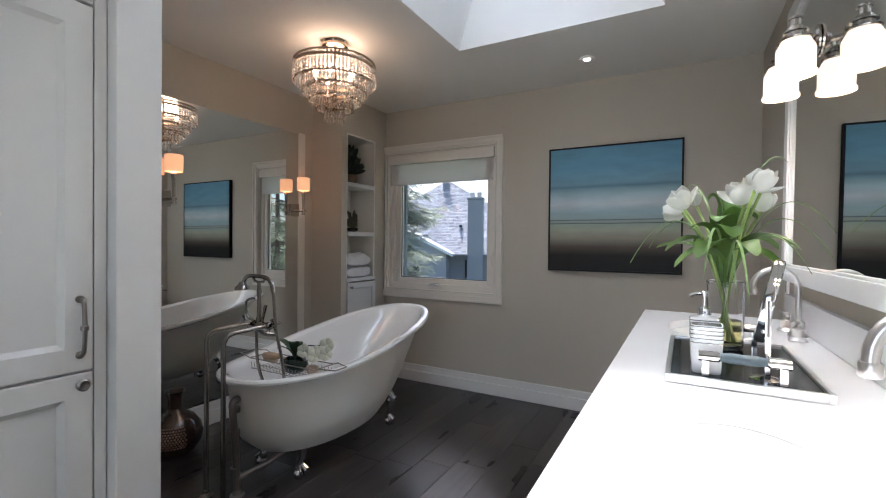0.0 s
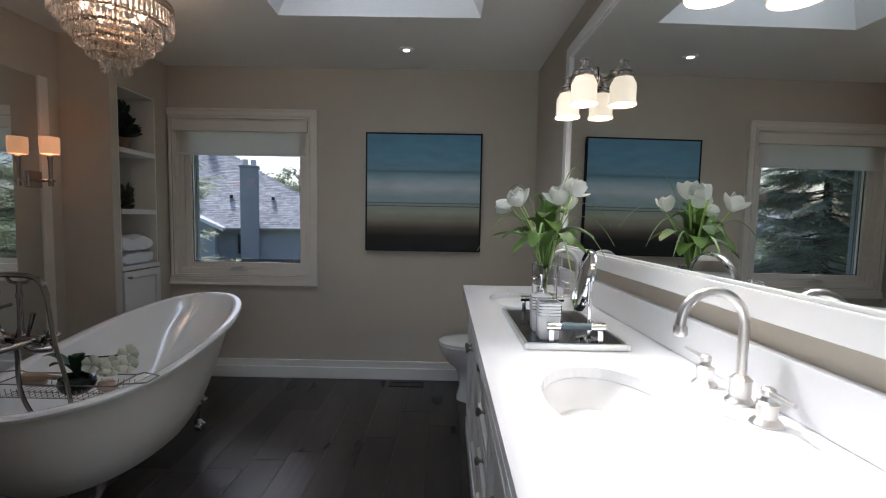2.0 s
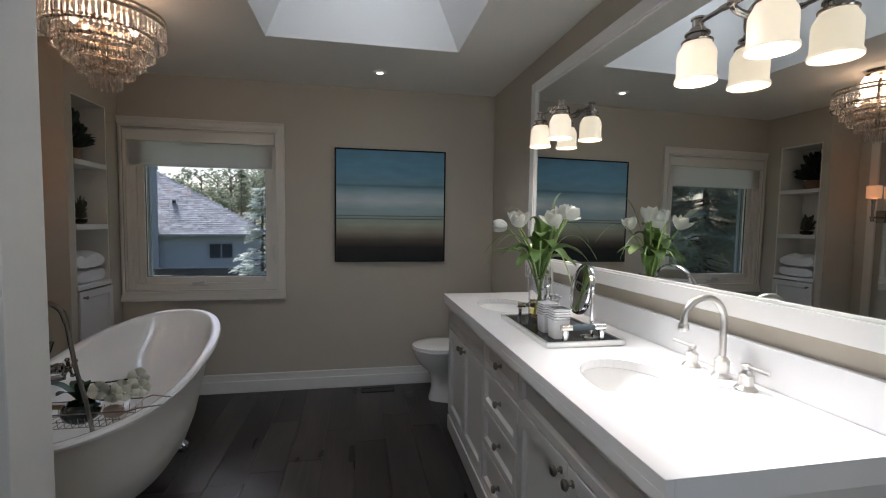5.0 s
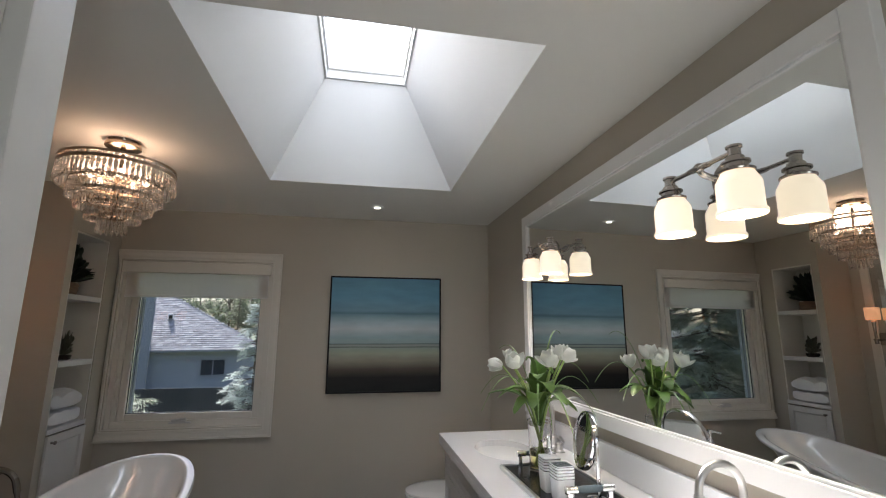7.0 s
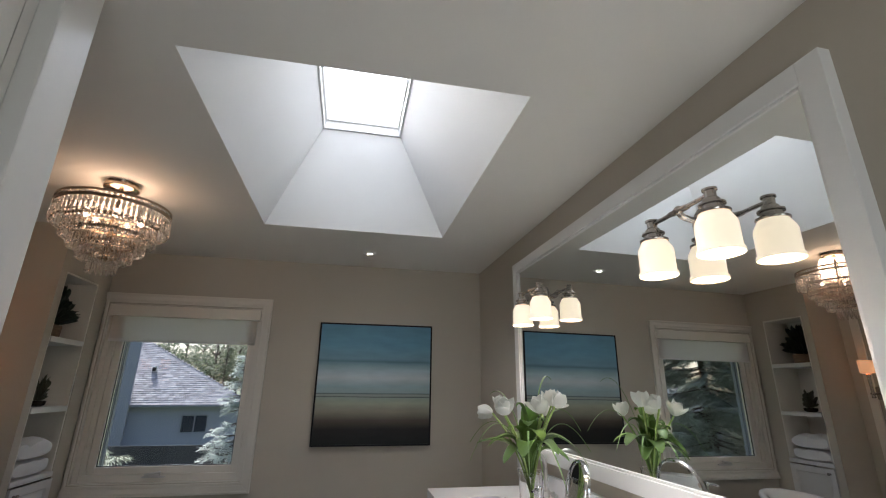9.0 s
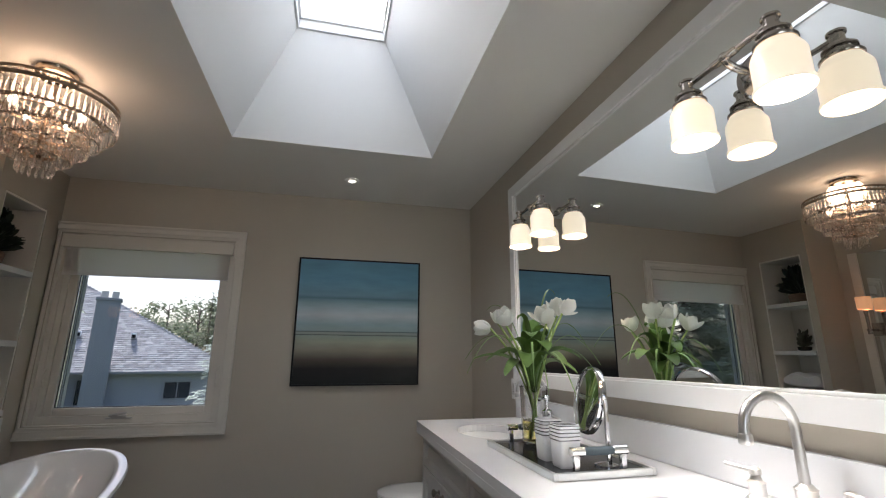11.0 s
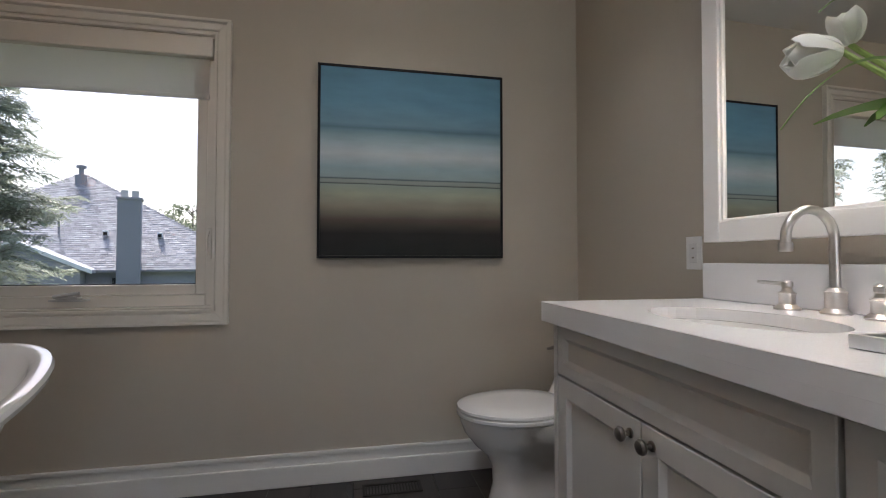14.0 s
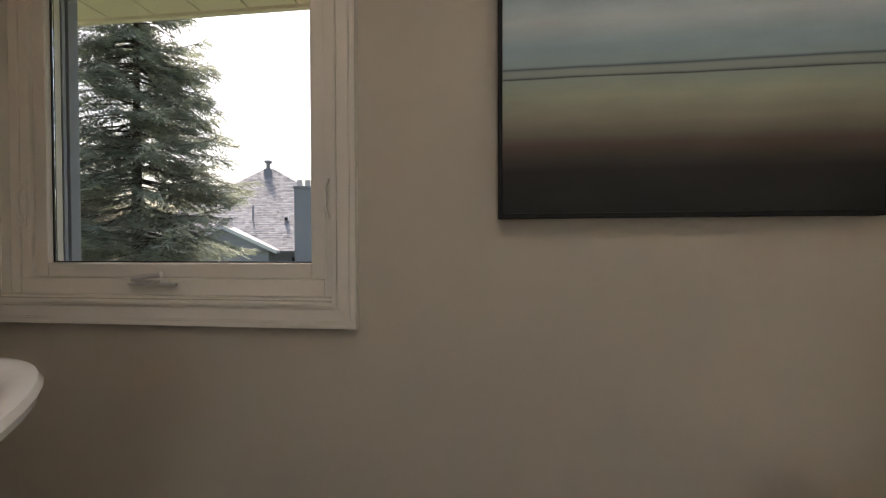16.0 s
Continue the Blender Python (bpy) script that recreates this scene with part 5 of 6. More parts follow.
# ---- tray with its things on the vanity top ----
TRX0, TRX1, TRY0, TRY1 = 0.215, 0.535, 1.462, 2.00
ZT = CZT + 0.001
M_TRAYIN = material("black_tray_glass", (0.02, 0.022, 0.024), 0.12, vary=0.1, scale=6)
tray = thing("vanity_tray", (0.375, 1.73, ZT), "silver rimmed tray with a dark glass base and two handles", "tray")
part("base", box(TRX0 + 0.010, TRX1 - 0.010, TRY0 + 0.010, TRY1 - 0.010, ZT, ZT + 0.014), M_TRAYIN, tray, "dark glossy tray base")
bm = box(TRX0, TRX0 + 0.012, TRY0, TRY1, ZT, ZT + 0.020, 0.002)
box(TRX1 - 0.012, TRX1, TRY0, TRY1, ZT, ZT + 0.020, 0.002, bm)
box(TRX0 + 0.012, TRX1 - 0.012, TRY0, TRY0 + 0.012, ZT, ZT + 0.020, 0.002, bm)
box(TRX0 + 0.012, TRX1 - 0.012, TRY1 - 0.012, TRY1, ZT, ZT + 0.020, 0.002, bm)
part("rim", bm, material("satin_silver", (0.78, 0.78, 0.77), 0.34, metal=1.0, vary=0.03, scale=8, grain=40), tray, "satin silver rim")
M_GRIP = material("blue_grey_leather", (0.06, 0.085, 0.10), 0.5, vary=0.2, scale=14, bump=0.3)
for y, sy in ((TRY0 + 0.030, 1), (TRY1 - 0.030, -1)):
    hx0, hx1, hz = 0.300, 0.450, ZT + 0.066
    for x, s in ((hx0, -1), (hx1, 1)):
        bm = box(x - 0.008, x + 0.008, y - 0.008, y + 0.008, ZT + 0.014, hz + 0.002, 0.002)
        lathe([(0.013, -0.014), (0.013, 0.026), (0.010, 0.030)] if s < 0 else [(0.010, -0.030), (0.013, -0.026), (0.013, 0.014)], (x, y, hz), 16, bm, m=mx)
        part("bracket", bm, M_CHROME, tray, "chrome handle bracket", smooth=True)
    prof = [(0.009, hx0 + 0.028), (0.0125, hx0 + 0.05), (0.0115, (hx0 + hx1) / 2), (0.0125, hx1 - 0.05), (0.009, hx1 - 0.028)]
    part("grip", lathe([(r, x) for r, x in prof], (0, y, hz), 14, m=mx), M_GRIP, tray, "blue-grey leather grip", smooth=True)

ZI = ZT + 0.0145
M_CERAMIC = material("white_ceramic", (0.80, 0.80, 0.80), 0.14, vary=0.02, scale=5, coat=0.4)
M_LINE = material("silver_band", (0.22, 0.22, 0.23), 0.25, metal=0.8, vary=0.05)


def squircle(x, y, w, z, p=3.6, n=32):
    return [(x + w * math.copysign(abs(math.cos(a)) ** (2 / p), math.cos(a)), y + w * math.copysign(abs(math.sin(a)) ** (2 / p), math.sin(a)), z) for a in (2 * math.pi * k / n for k in range(n))]


def ribbed(x, y, w, h, parent, open_top):
    rows = [(0.84, 0.0), (0.90, 0.003), (0.92, 0.010), (1.0, h * 0.62)]
    for k in range(4):
        z = h * (0.66 + 0.085 * k)
        rows += [(0.995, z - 0.002), (1.02, z + 0.0015), (1.02, z + 0.0055), (1.0, z + 0.008)]
    rows += [(1.0, h)]
    rows += [(0.92, h), (0.90, h * 0.5), (0.4, h * 0.3)] if open_top else [(0.94, h + 0.003), (0.3, h + 0.005)]
    part("body", rings([squircle(x, y, w * f, ZI + z, 7.0) for f, z in rows]), M_CERAMIC, parent, smooth=True)
    for k in range(5):
        z = ZI + h * (0.66 + 0.085 * k) - (0.0 if k < 4 else 0.0006)
        part("band", rings([squircle(x, y, w * 1.024, z - 0.0034, 7.0), squircle(x, y, w * 1.024, z - 0.0008, 7.0)]), M_LINE, parent, "thin silver band")


DX, DY = 0.302, 1.657
disp = thing("soap_dispenser", (DX, DY, ZI), "white ribbed ceramic soap dispenser with a chrome pump", "soap dispenser")
ribbed(DX, DY, 0.034, 0.118, disp, False)
bm = lathe([(0.015, 0.0), (0.016, 0.004), (0.016, 0.022), (0.010, 0.025), (0.0055, 0.028), (0.0055, 0.052), (0.010, 0.054), (0.010, 0.066), (0.007, 0.069)], (DX, DY, ZI + 0.1225), 18)
tube([(DX, DY, ZI + 0.183), (DX - 0.02, DY - 0.01, ZI + 0.184), (DX - 0.036, DY - 0.018, ZI + 0.178)], 0.0045, 8, bm)
part("pump", bm, M_CHROME, disp, "chrome pump", smooth=True)
cup = thing("tumbler", (0.304, 1.556, ZI), "white ribbed square ceramic tumbler", "tumbler")
ribbed(0.304, 1.556, 0.035, 0.118, cup, True)

# swivel make-up mirror
sm = thing("makeup_mirror", (0.425, 1.53, ZI), "round chrome make-up mirror on a stand", "mirror")
SXX, SYY, SZZ = 0.441, 1.634, 1.092
PSX, PSY = SXX - 0.017, SYY - 0.116
bm = lathe([(0.034, 0.0), (0.034, 0.004), (0.020, 0.008), (0.008, 0.011)], (PSX + 0.002, PSY + 0.022, ZI), 28)
box(PSX - 0.006, PSX + 0.006, PSY - 0.004, PSY + 0.004, ZI + 0.004, SZZ + 0.012, 0.002, bm)
part("stand", bm, M_CHROME, sm, smooth=True)
ang = radians(-9)
ax = Vector((math.cos(ang), math.sin(ang), -0.20)).normalized()
side = Vector((-math.sin(ang), math.cos(ang), 0))
cen = Vector((SXX, SYY, SZZ))
q = ax.to_track_quat("Z", "Y").to_matrix().to_4x4()
R = 0.105
part("rim", lathe([(R - 0.006, -0.013), (R, -0.010), (R + 0.002, 0.0), (R, 0.010), (R - 0.006, 0.013), (R - 0.010, 0.006), (R - 0.010, -0.006), (R - 0.006, -0.013)], cen, 44, m=q, cap0=False, cap1=False), M_CHROME, sm, "polished chrome rim", smooth=True)
part("glass", lathe([(R - 0.008, -0.005), (R - 0.008, 0.005)], cen, 44, m=q), M_MIRROR, sm, "two-sided mirror glass")
for s in (-1, 1):
    e = cen + side * (R + 0.006) * s
    bm = ball(tuple(e), 0.008, None, 1, 12, 8)
    tube([tuple(e - side * s * 0.006), tuple(e + side * s * 0.008)], 0.004, 8, bm)
    part("pivot", bm, M_CHROME, sm, smooth=True)

# tulips in a glass vase
VX, VY = 0.366, 1.892
vase = thing("tulip_vase", (VX, VY, ZI), "white tulips and grass blades in a clear glass vase", "flower vase")
part("glass", lathe([(0.042, 0.0), (0.049, 0.006), (0.050, 0.10), (0.050, 0.185), (0.052, 0.202), (0.0535, 0.206), (0.050, 0.205), (0.047, 0.186), (0.0465, 0.10), (0.045, 0.014), (0.03, 0.010)], (VX, VY, ZI), 40), M_GLASS, vase, "clear glass vase", smooth=True)
part("water", lathe([(0.030, 0.0115), (0.0445, 0.016), (0.0458, 0.085)], (VX, VY, ZI), 32), glass("yellowish_water", (0.90, 0.80, 0.34), 0.0, 1.33), vase, "yellowish water", smooth=True)
rt = random.Random(11)
ZV = ZI
HEADS = ((0.217, 2.042, 1.345, (-0.70, 0.55, 0.05), 0.16, 1.0), (0.281, 2.039, 1.392, (-0.2, 0.0, 0.9), 0.12, 0.72), (0.241, 1.847, 1.375, (-0.25, -0.25, 0.85), 0.50, 1.0), (0.462, 1.941, 1.368, (0.10, 0.0, 0.90), 0.30, 0.92), (0.391, 1.829, 1.386, (-0.35, -0.15, 0.85), 0.45, 1.0), (0.442, 1.819, 1.414, (0.05, 0.2, 0.90), 0.28, 0.95), (0.438, 1.734, 1.400, (0.62, 0.05, 0.60), 0.45, 0.78))
for hx, hy, hz, axd, gape, size in HEADS:
    axd = Vector(axd).normalized()
    ln = rt.uniform(0.068, 0.076) * size
    base = Vector((hx, hy, hz)) - axd * ln * 0.5
    foot = Vector((VX + (VX - hx) * 0.12 + rt.uniform(-0.012, 0.012), VY + (VY - hy) * 0.12 + rt.uniform(-0.012, 0.012), ZV + 0.02))
    neck = Vector((VX + (hx - VX) * 0.14, VY + (hy - VY) * 0.14, ZV + 0.20))
    part("stem", tube(smoothed([foot, neck, (neck + base) / 2 + Vector((0, 0, 0.03)), base], 6), 0.0042, 8), M_STEM, vase, smooth=True)
    bm = None
    s = axd.orthogonal().normalized()
    turn0 = rt.uniform(0, 1)
    for k in range(6):
        o = Matrix.Rotation(turn0 + k * math.pi / 3 + rt.uniform(-0.12, 0.12), 3, axd) @ s
        outer = k % 2
        tilt = gape * rt.uniform(0.6, 1.2) if outer else gape * rt.uniform(0.1, 0.4)
        bm = cup_petal(base, (axd + o * tilt).normalized(), o, ln * rt.uniform(0.95, 1.08), ln * (0.40 if outer else 0.36), ln * (0.36 if outer else 0.28), bm, n=10, curl=rt.uniform(-0.25, 0.05))
    part("blossom", bm, M_PETAL, vase, "white tulip blossom", smooth=True)
LEAVES = ((-0.17, 0.05, 0.21, 0.09, 0.027), (-0.08, -0.13, 0.20, 0.07, 0.030), (0.06, -0.15, 0.19, 0.08, 0.028), (0.17, -0.07, 0.21, 0.10, 0.028), (0.14, 0.07, 0.20, 0.10, 0.025), (-0.08, 0.13, 0.20, 0.11, 0.025), (-0.20, 0.11, 0.16, 0.10, 0.022), (-0.14, -0.07, 0.17, 0.04, 0.026), (0.12, -0.12, 0.16, 0.05, 0.026), (0.01, -0.12, 0.24, 0.13, 0.030), (-0.05, 0.01, 0.33, 0.25, 0.022), (0.05, -0.05, 0.28, 0.20, 0.026), (0.08, 0.03, 0.26, 0.19, 0.024), (-0.03, -0.07, 0.25, 0.18, 0.028), (-0.10, -0.02, 0.22, 0.16, 0.026), (0.02, 0.05, 0.30, 0.24, 0.022))
for dx, dy, pk, tz, w in LEAVES:
    b = Vector((VX + dx * 0.06, VY + dy * 0.06, ZV + 0.185))
    n1 = Vector((VX + dx * 0.22, VY + dy * 0.22, ZV + 0.206 + pk))
    e = Vector((VX + dx, VY + dy, ZV + 0.206 + tz))
    out = Vector((dx, dy, 0)).normalized()
    part("leaf", blade(b, n1, e, w * 1.45, n=20, cup=0.32, normal=(-out.x, -out.y, 1.6)), M_GREEN, vase, smooth=True)
GRASS = ((0.095, 1.86, 1.170, 1.36), (0.140, 2.03, 1.22, 1.33), (0.640, 1.95, 1.27, 1.40), (0.60, 1.80, 1.20, 1.34), (0.30, 1.74, 1.13, 1.33), (0.53, 1.99, 1.49, 1.47), (0.24, 2.05, 1.42, 1.40), (0.40, 1.63, 1.085, 1.28), (0.385, 1.80, 1.08, 1.30), (0.54, 1.72, 1.16, 1.27))
M_GRASS = leaf("bear_grass", (0.22, 0.34, 0.12))
for ex, ey, ez, hz in GRASS:
    b = Vector((VX, VY, ZV + 0.18))
    part("grass_blade", blade(b, (VX + (ex - VX) * 0.45, VY + (ey - VY) * 0.45, hz + 0.12), (ex, ey, ez), 0.0042, n=18, cup=0.3), M_GRASS, vase, smooth=True)

# ---- outlet plate and floor register ----
OX = wall_x(2.818)
out = thing("outlet_plate", (OX, 2.818, 1.05), "white decorator outlet plate on the wall beside the mirror", "outlet")
part("plate", box(OX - 0.006, OX - 0.0005, 2.783, 2.853, 0.994, 1.108, 0.002), M_FRAME, out)
part("insert", box(OX - 0.0085, OX - 0.006, 2.801, 2.835, 1.018, 1.084, 0.001), M_CHINA, out)
for z in (1.035, 1.067):
    part("slot", box(OX - 0.0095, OX - 0.0085, 2.813, 2.823, z - 0.0025, z + 0.0025), M_DARKNICK, out, "dark socket slots")
reg = thing("floor_register", (-0.31, 3.49, 0), "dark metal floor register in the planks near the wall", "vent")
M_REG = material("dark_bronze_metal", (0.03, 0.026, 0.023), 0.45, metal=0.5, vary=0.15)
bm = box(-0.445, -0.180, 3.455, 3.467, 0.001, 0.006, 0.001)
box(-0.445, -0.180, 3.543, 3.555, 0.001, 0.006, 0.001, bm)
box(-0.445, -0.433, 3.467, 3.543, 0.001, 0.006, 0.001, bm)
box(-0.192, -0.180, 3.467, 3.543, 0.001, 0.006, 0.001, bm)
part("frame", bm, M_REG, reg)
me = mesh_of("slat", box(-0.003, 0.003, -0.036, 0.036, 0.0, 0.004), M_REG)
for k in range(18):
    s = new("slat", me)
    s.parent = reg
    s.matrix_basis = pose(-0.429 + k * 0.0137 + 0.31, 0.015, 0.0015)

# ---- outdoors ----
M_LAWN = material("lawn", (0.07, 0.095, 0.04), 0.9, vary=0.4, scale=0.4, grain=14)
solid("ground", box(-400, 400, -300, 900, -3.3, -3.1), M_LAWN, "green lawn around the houses", "ground", kind="structure")
M_SIDING = material("blue_grey_stucco", (0.29, 0.30, 0.34), 0.8, vary=0.06, scale=0.8, grain=30, bump=0.3)
M_CHIM = material("dark_grey_stucco", (0.25, 0.255, 0.285), 0.85, vary=0.08, scale=0.8, grain=30, bump=0.3)
M_ROOF = material("grey_shingle", (0.29, 0.30, 0.33), 0.9, vary=0.25, scale=2.5, grain=11, bump=0.5, spread=0.14)
M_FASCIA = material("white_fascia", (0.75, 0.76, 0.78), 0.5, vary=0.04)
M_DARKGL = material("dark_window_glass", (0.03, 0.035, 0.045), 0.08, vary=0.2, scale=1.5)
M_FLUE = material("pale_clay_flue", (0.55, 0.53, 0.50), 0.8, vary=0.1)
hm = pose(-0.25 - 30 * math.sin(radians(20)), 1 + 30 * math.cos(radians(20)), 0, 0, 0, 20)
house = new("neighbour_house")
house.matrix_basis = hm
tagged(house, "grey shingled hip-roof house with blue-grey stucco walls", "house")
EX0, EX1, EY0, EY1, EZ = -13.5, 4.7, 0.0, 13.0, 0.50
AP = Vector((-5.1, 6.2, 6.55))
bm = box(EX0 + 0.5, EX1 - 0.5, EY0 + 0.5, EY1 - 0.5, -3.1, EZ)
part("wall", bm, M_SIDING, house, local=True)
# hip roof body and shingle courses on the two slopes that face the room
cs = [Vector((EX0, EY0, EZ)), Vector((EX1, EY0, EZ)), Vector((EX1, EY1, EZ)), Vector((EX0, EY1, EZ))]
bm = bmesh.new()
vs = [bm.verts.new(c) for c in cs] + [bm.verts.new(c - Vector((0, 0, 0.14))) for c in cs]
av = bm.verts.new(AP - Vector((0, 0, 0.02)))
for i in range(4):
    j = (i + 1) % 4
    bm.faces.new((vs[i], vs[j], av))
    bm.faces.new((vs[i], vs[j], vs[j + 4], vs[i + 4]))
bm.faces.new(vs[4:][::-1])
roof = part("roof", bm, M_ROOF, house, local=True)
rs = random.Random(5)
own_v, own_f = [], []


def shingles(a, b, apex, course=0.17, width=0.34):
    a, b, apex = Vector(a), Vector(b), Vector(apex)
    along = (b - a).normalized()
    nrm = along.cross(apex - a).normalized()
    foot = a + along * (apex - a).dot(along)
    up = apex - foot
    hgt = up.length
    up.normalize()
    n = int(hgt / course)
    for r in range(n):
        v0 = r * course
        f = 1 - v0 / hgt
        la, lb = foot + (a - foot) * f, foot + (b - foot) * f
        u, end = rs.uniform(-width, 0), (lb - la).length
        while u < end:
            w = width * rs.uniform(0.6, 1.2)
            u0, u1 = max(0, u + 0.012), min(end, u + w - 0.012)
            u += w
            if u1 - u0 < 0.06:
                continue
            t = rs.uniform(0.014, 0.030)
            q0 = la + along * u0 + up * v0 + nrm * t
            q1 = la + along * u1 + up * v0 + nrm * t
            q2 = la + along * u1 + up * (v0 + course * 1.02) + nrm * 0.006
            q3 = la + along * u0 + up * (v0 + course * 1.02) + nrm * 0.006
            q4, q5 = q0 - nrm * t, q1 - nrm * t
            k = len(own_v)
            own_v.extend((q0, q1, q2, q3, q4, q5))
            own_f.extend(((k, k + 1, k + 2, k + 3), (k + 4, k + 5, k + 1, k), (k + 4, k, k + 3), (k + 5, k + 2, k + 1)))


shingles(cs[0], cs[1], AP)
shingles(cs[1], cs[2], AP)
me = bpy.data.meshes.new("shingle_courses")
me.from_pydata(own_v, [], own_f)
M_SHING = material("weathered_shingle", (0.31, 0.315, 0.335), 0.9, vary=0.2, scale=3.0, grain=25, bump=0.3)
nt = M_SHING.node_tree
geo, rr_ = nt.nodes.new("ShaderNodeNewGeometry"), nt.nodes.new("ShaderNodeMapRange")
rr_.inputs["To Min"].default_value, rr_.inputs["To Max"].default_value = 0.70, 1.25
nt.links.new(geo.outputs["Random Per Island"], rr_.inputs["Value"])
sc_ = nt.nodes.new("ShaderNodeVectorMath")
sc_.operation = "SCALE"
old = nt.nodes["Principled BSDF"].inputs["Base Color"].links[0].from_socket
nt.links.new(old, sc_.inputs[0])
nt.links.new(rr_.outputs["Result"], sc_.inputs["Scale"])
nt.links.new(sc_.outputs["Vector"], nt.nodes["Principled BSDF"].inputs["Base Color"])
me.materials.append(M_SHING)
so = new("shingle_courses", me)
so.parent = roof
so["kind"] = "stuff"
part("gutter", box(EX0, EX1, -0.06, -0.002, EZ - 0.12, EZ + 0.01, 0.01), M_CHIM, house, "dark gutter", local=True)
# chimney
chim = part("chimney", box(-2.72, -1.66, -0.55, 0.35, -3.1, 4.28, 0.02), M_CHIM, house, "tall grey stucco chimney", local=True)
part("cap", box(-2.78, -1.60, -0.61, 0.41, 4.28, 4.42, 0.02), M_CHIM, chim, local=True)
for x in (-2.43, -1.95):
    part("flue", box(x - 0.16, x + 0.16, -0.25, 0.07, 4.42, 4.82, 0.02), M_FLUE, chim, "pale clay flue", local=True)
# roof vents and stack
slope = (AP.z - EZ) / AP.y
bm = box(-5.38, -4.86, 5.3, 5.8, 5.2, 6.30, 0.03)
part("roof_hatch", bm, M_CHIM, house, "dark roof vent near the peak", local=True)
bm = lathe([(0.14, 6.30), (0.14, 6.72), (0.26, 6.74), (0.26, 6.90), (0.12, 6.94)], (-5.1, 5.55, 0), 12)
part("vent_stack", bm, M_CHIM, house, "metal vent stack", local=True)
for x, y in ((-0.85, 1.95), (-3.45, 2.0)):
    z = EZ + slope * y
    part("roof_vent", box(x - 0.13, x + 0.13, y - 0.3, y + 0.1, z - 0.05, z + 0.28, 0.03), M_FASCIA, house, "small white roof vent", local=True)
    part("vent_mouth", box(x - 0.10, x + 0.10, y - 0.31, y - 0.29, z - 0.03, z + 0.18), M_GAP, house, local=True)
bm = tube([(-5.5, 2.0, EZ + slope * 2.0), (-5.5, 2.0, EZ + slope * 2.0 + 0.9)], 0.05, 8)
part("pipe", bm, M_CHIM, house, "thin dark plumbing pipe", local=True)
# projecting gable wing at the left
GXc, GW, GZ0, GZP = -6.5, 2.75, 0.50, 1.80
wing = [(GXc - GW, GZ0), (GXc + GW, GZ0), (GXc, GZP)]
bm = rings([[(x, -1.4, z) for x, z in wing], [(x, 4.0, z) for x, z in wing]])
box(GXc - GW + 0.35, GXc + GW - 0.35, -1.2, 1.0, -3.1, GZ0 + 0.05, bm=bm)
part("wing", bm, M_SIDING, house, "blue-grey gabled wing", local=True)
for s in (-1, 1):
    a, b = Vector((GXc + s * (GW + 0.15), 0, GZ0 - 0.12)), Vector((GXc, 0, GZP + 0.02))
    bm = rings([[a + Vector((0, -1.5, 0)), a + Vector((0, -1.5, 0.16)), a + Vector((0, 4, 0.16)), a + Vector((0, 4, 0))], [b + Vector((0, -1.5, 0)), b + Vector((0, -1.5, 0.16)), b + Vector((0, 4, 0.16)), b + Vector((0, 4, 0))]])
    part("wing_roof", bm, M_ROOF, house, local=True)
    bm = rings([[a + Vector((0, -1.56, -0.04)), a + Vector((0, -1.56, 0.16)), a + Vector((0, -1.5, 0.16)), a + Vector((0, -1.5, -0.04))], [b + Vector((0, -1.56, -0.04)), b + Vector((0, -1.56, 0.16)), b + Vector((0, -1.5, 0.16)), b + Vector((0, -1.5, -0.04))]])
    part("bargeboard", bm, M_FASCIA, house, "white bargeboard", local=True)


def house_window(x0, x1, z0, z1, y, panes=2):
    w = part("window", box(x0, x1, y - 0.02, y + 0.05, z0, z1), M_DARKGL, house, "dark window", local=True)
    bm = box(x0 - 0.06, x0 + 0.03, y - 0.06, y + 0.02, z0 - 0.06, z1 + 0.06)
    box(x1 - 0.03, x1 + 0.06, y - 0.06, y + 0.02, z0 - 0.06, z1 + 0.06, bm=bm)
    box(x0, x1, y - 0.06, y + 0.02, z0 - 0.06, z0 + 0.03, bm=bm)
    box(x0, x1, y - 0.06, y + 0.02, z1 - 0.03, z1 + 0.06, bm=bm)
    for k in range(1, panes):
        xm = x0 + (x1 - x0) * k / panes
        box(xm - 0.03, xm + 0.03, y - 0.05, y + 0.02, z0, z1, bm=bm)
    part("window_frame", bm, M_CHIM, w, local=True)


house_window(1.0, 2.35, -1.05, -0.10, 0.5)
house_window(-3.0, -2.6, -1.2, 0.1, 0.5, 1)
house_window(-7.1, -5.9, -1.2, -0.3, -1.22)

fence = thing("garden_fence", (-4.6, 17, -3.1), "dark board fence in the garden", "fence")
M_FENCE = material("dark_fence_board", (0.05, 0.05, 0.055), 0.8, vary=0.25, scale=4, spread=0.2)
me = mesh_of("board", box(-0.099, 0.099, -0.015, 0.015, 0, 2.75, 0.006), M_FENCE)
for k in range(50):
    b = new("board", me)
    b.parent = fence
    b.matrix_basis = pose(-5 + k * 0.2, 0, 0.002)


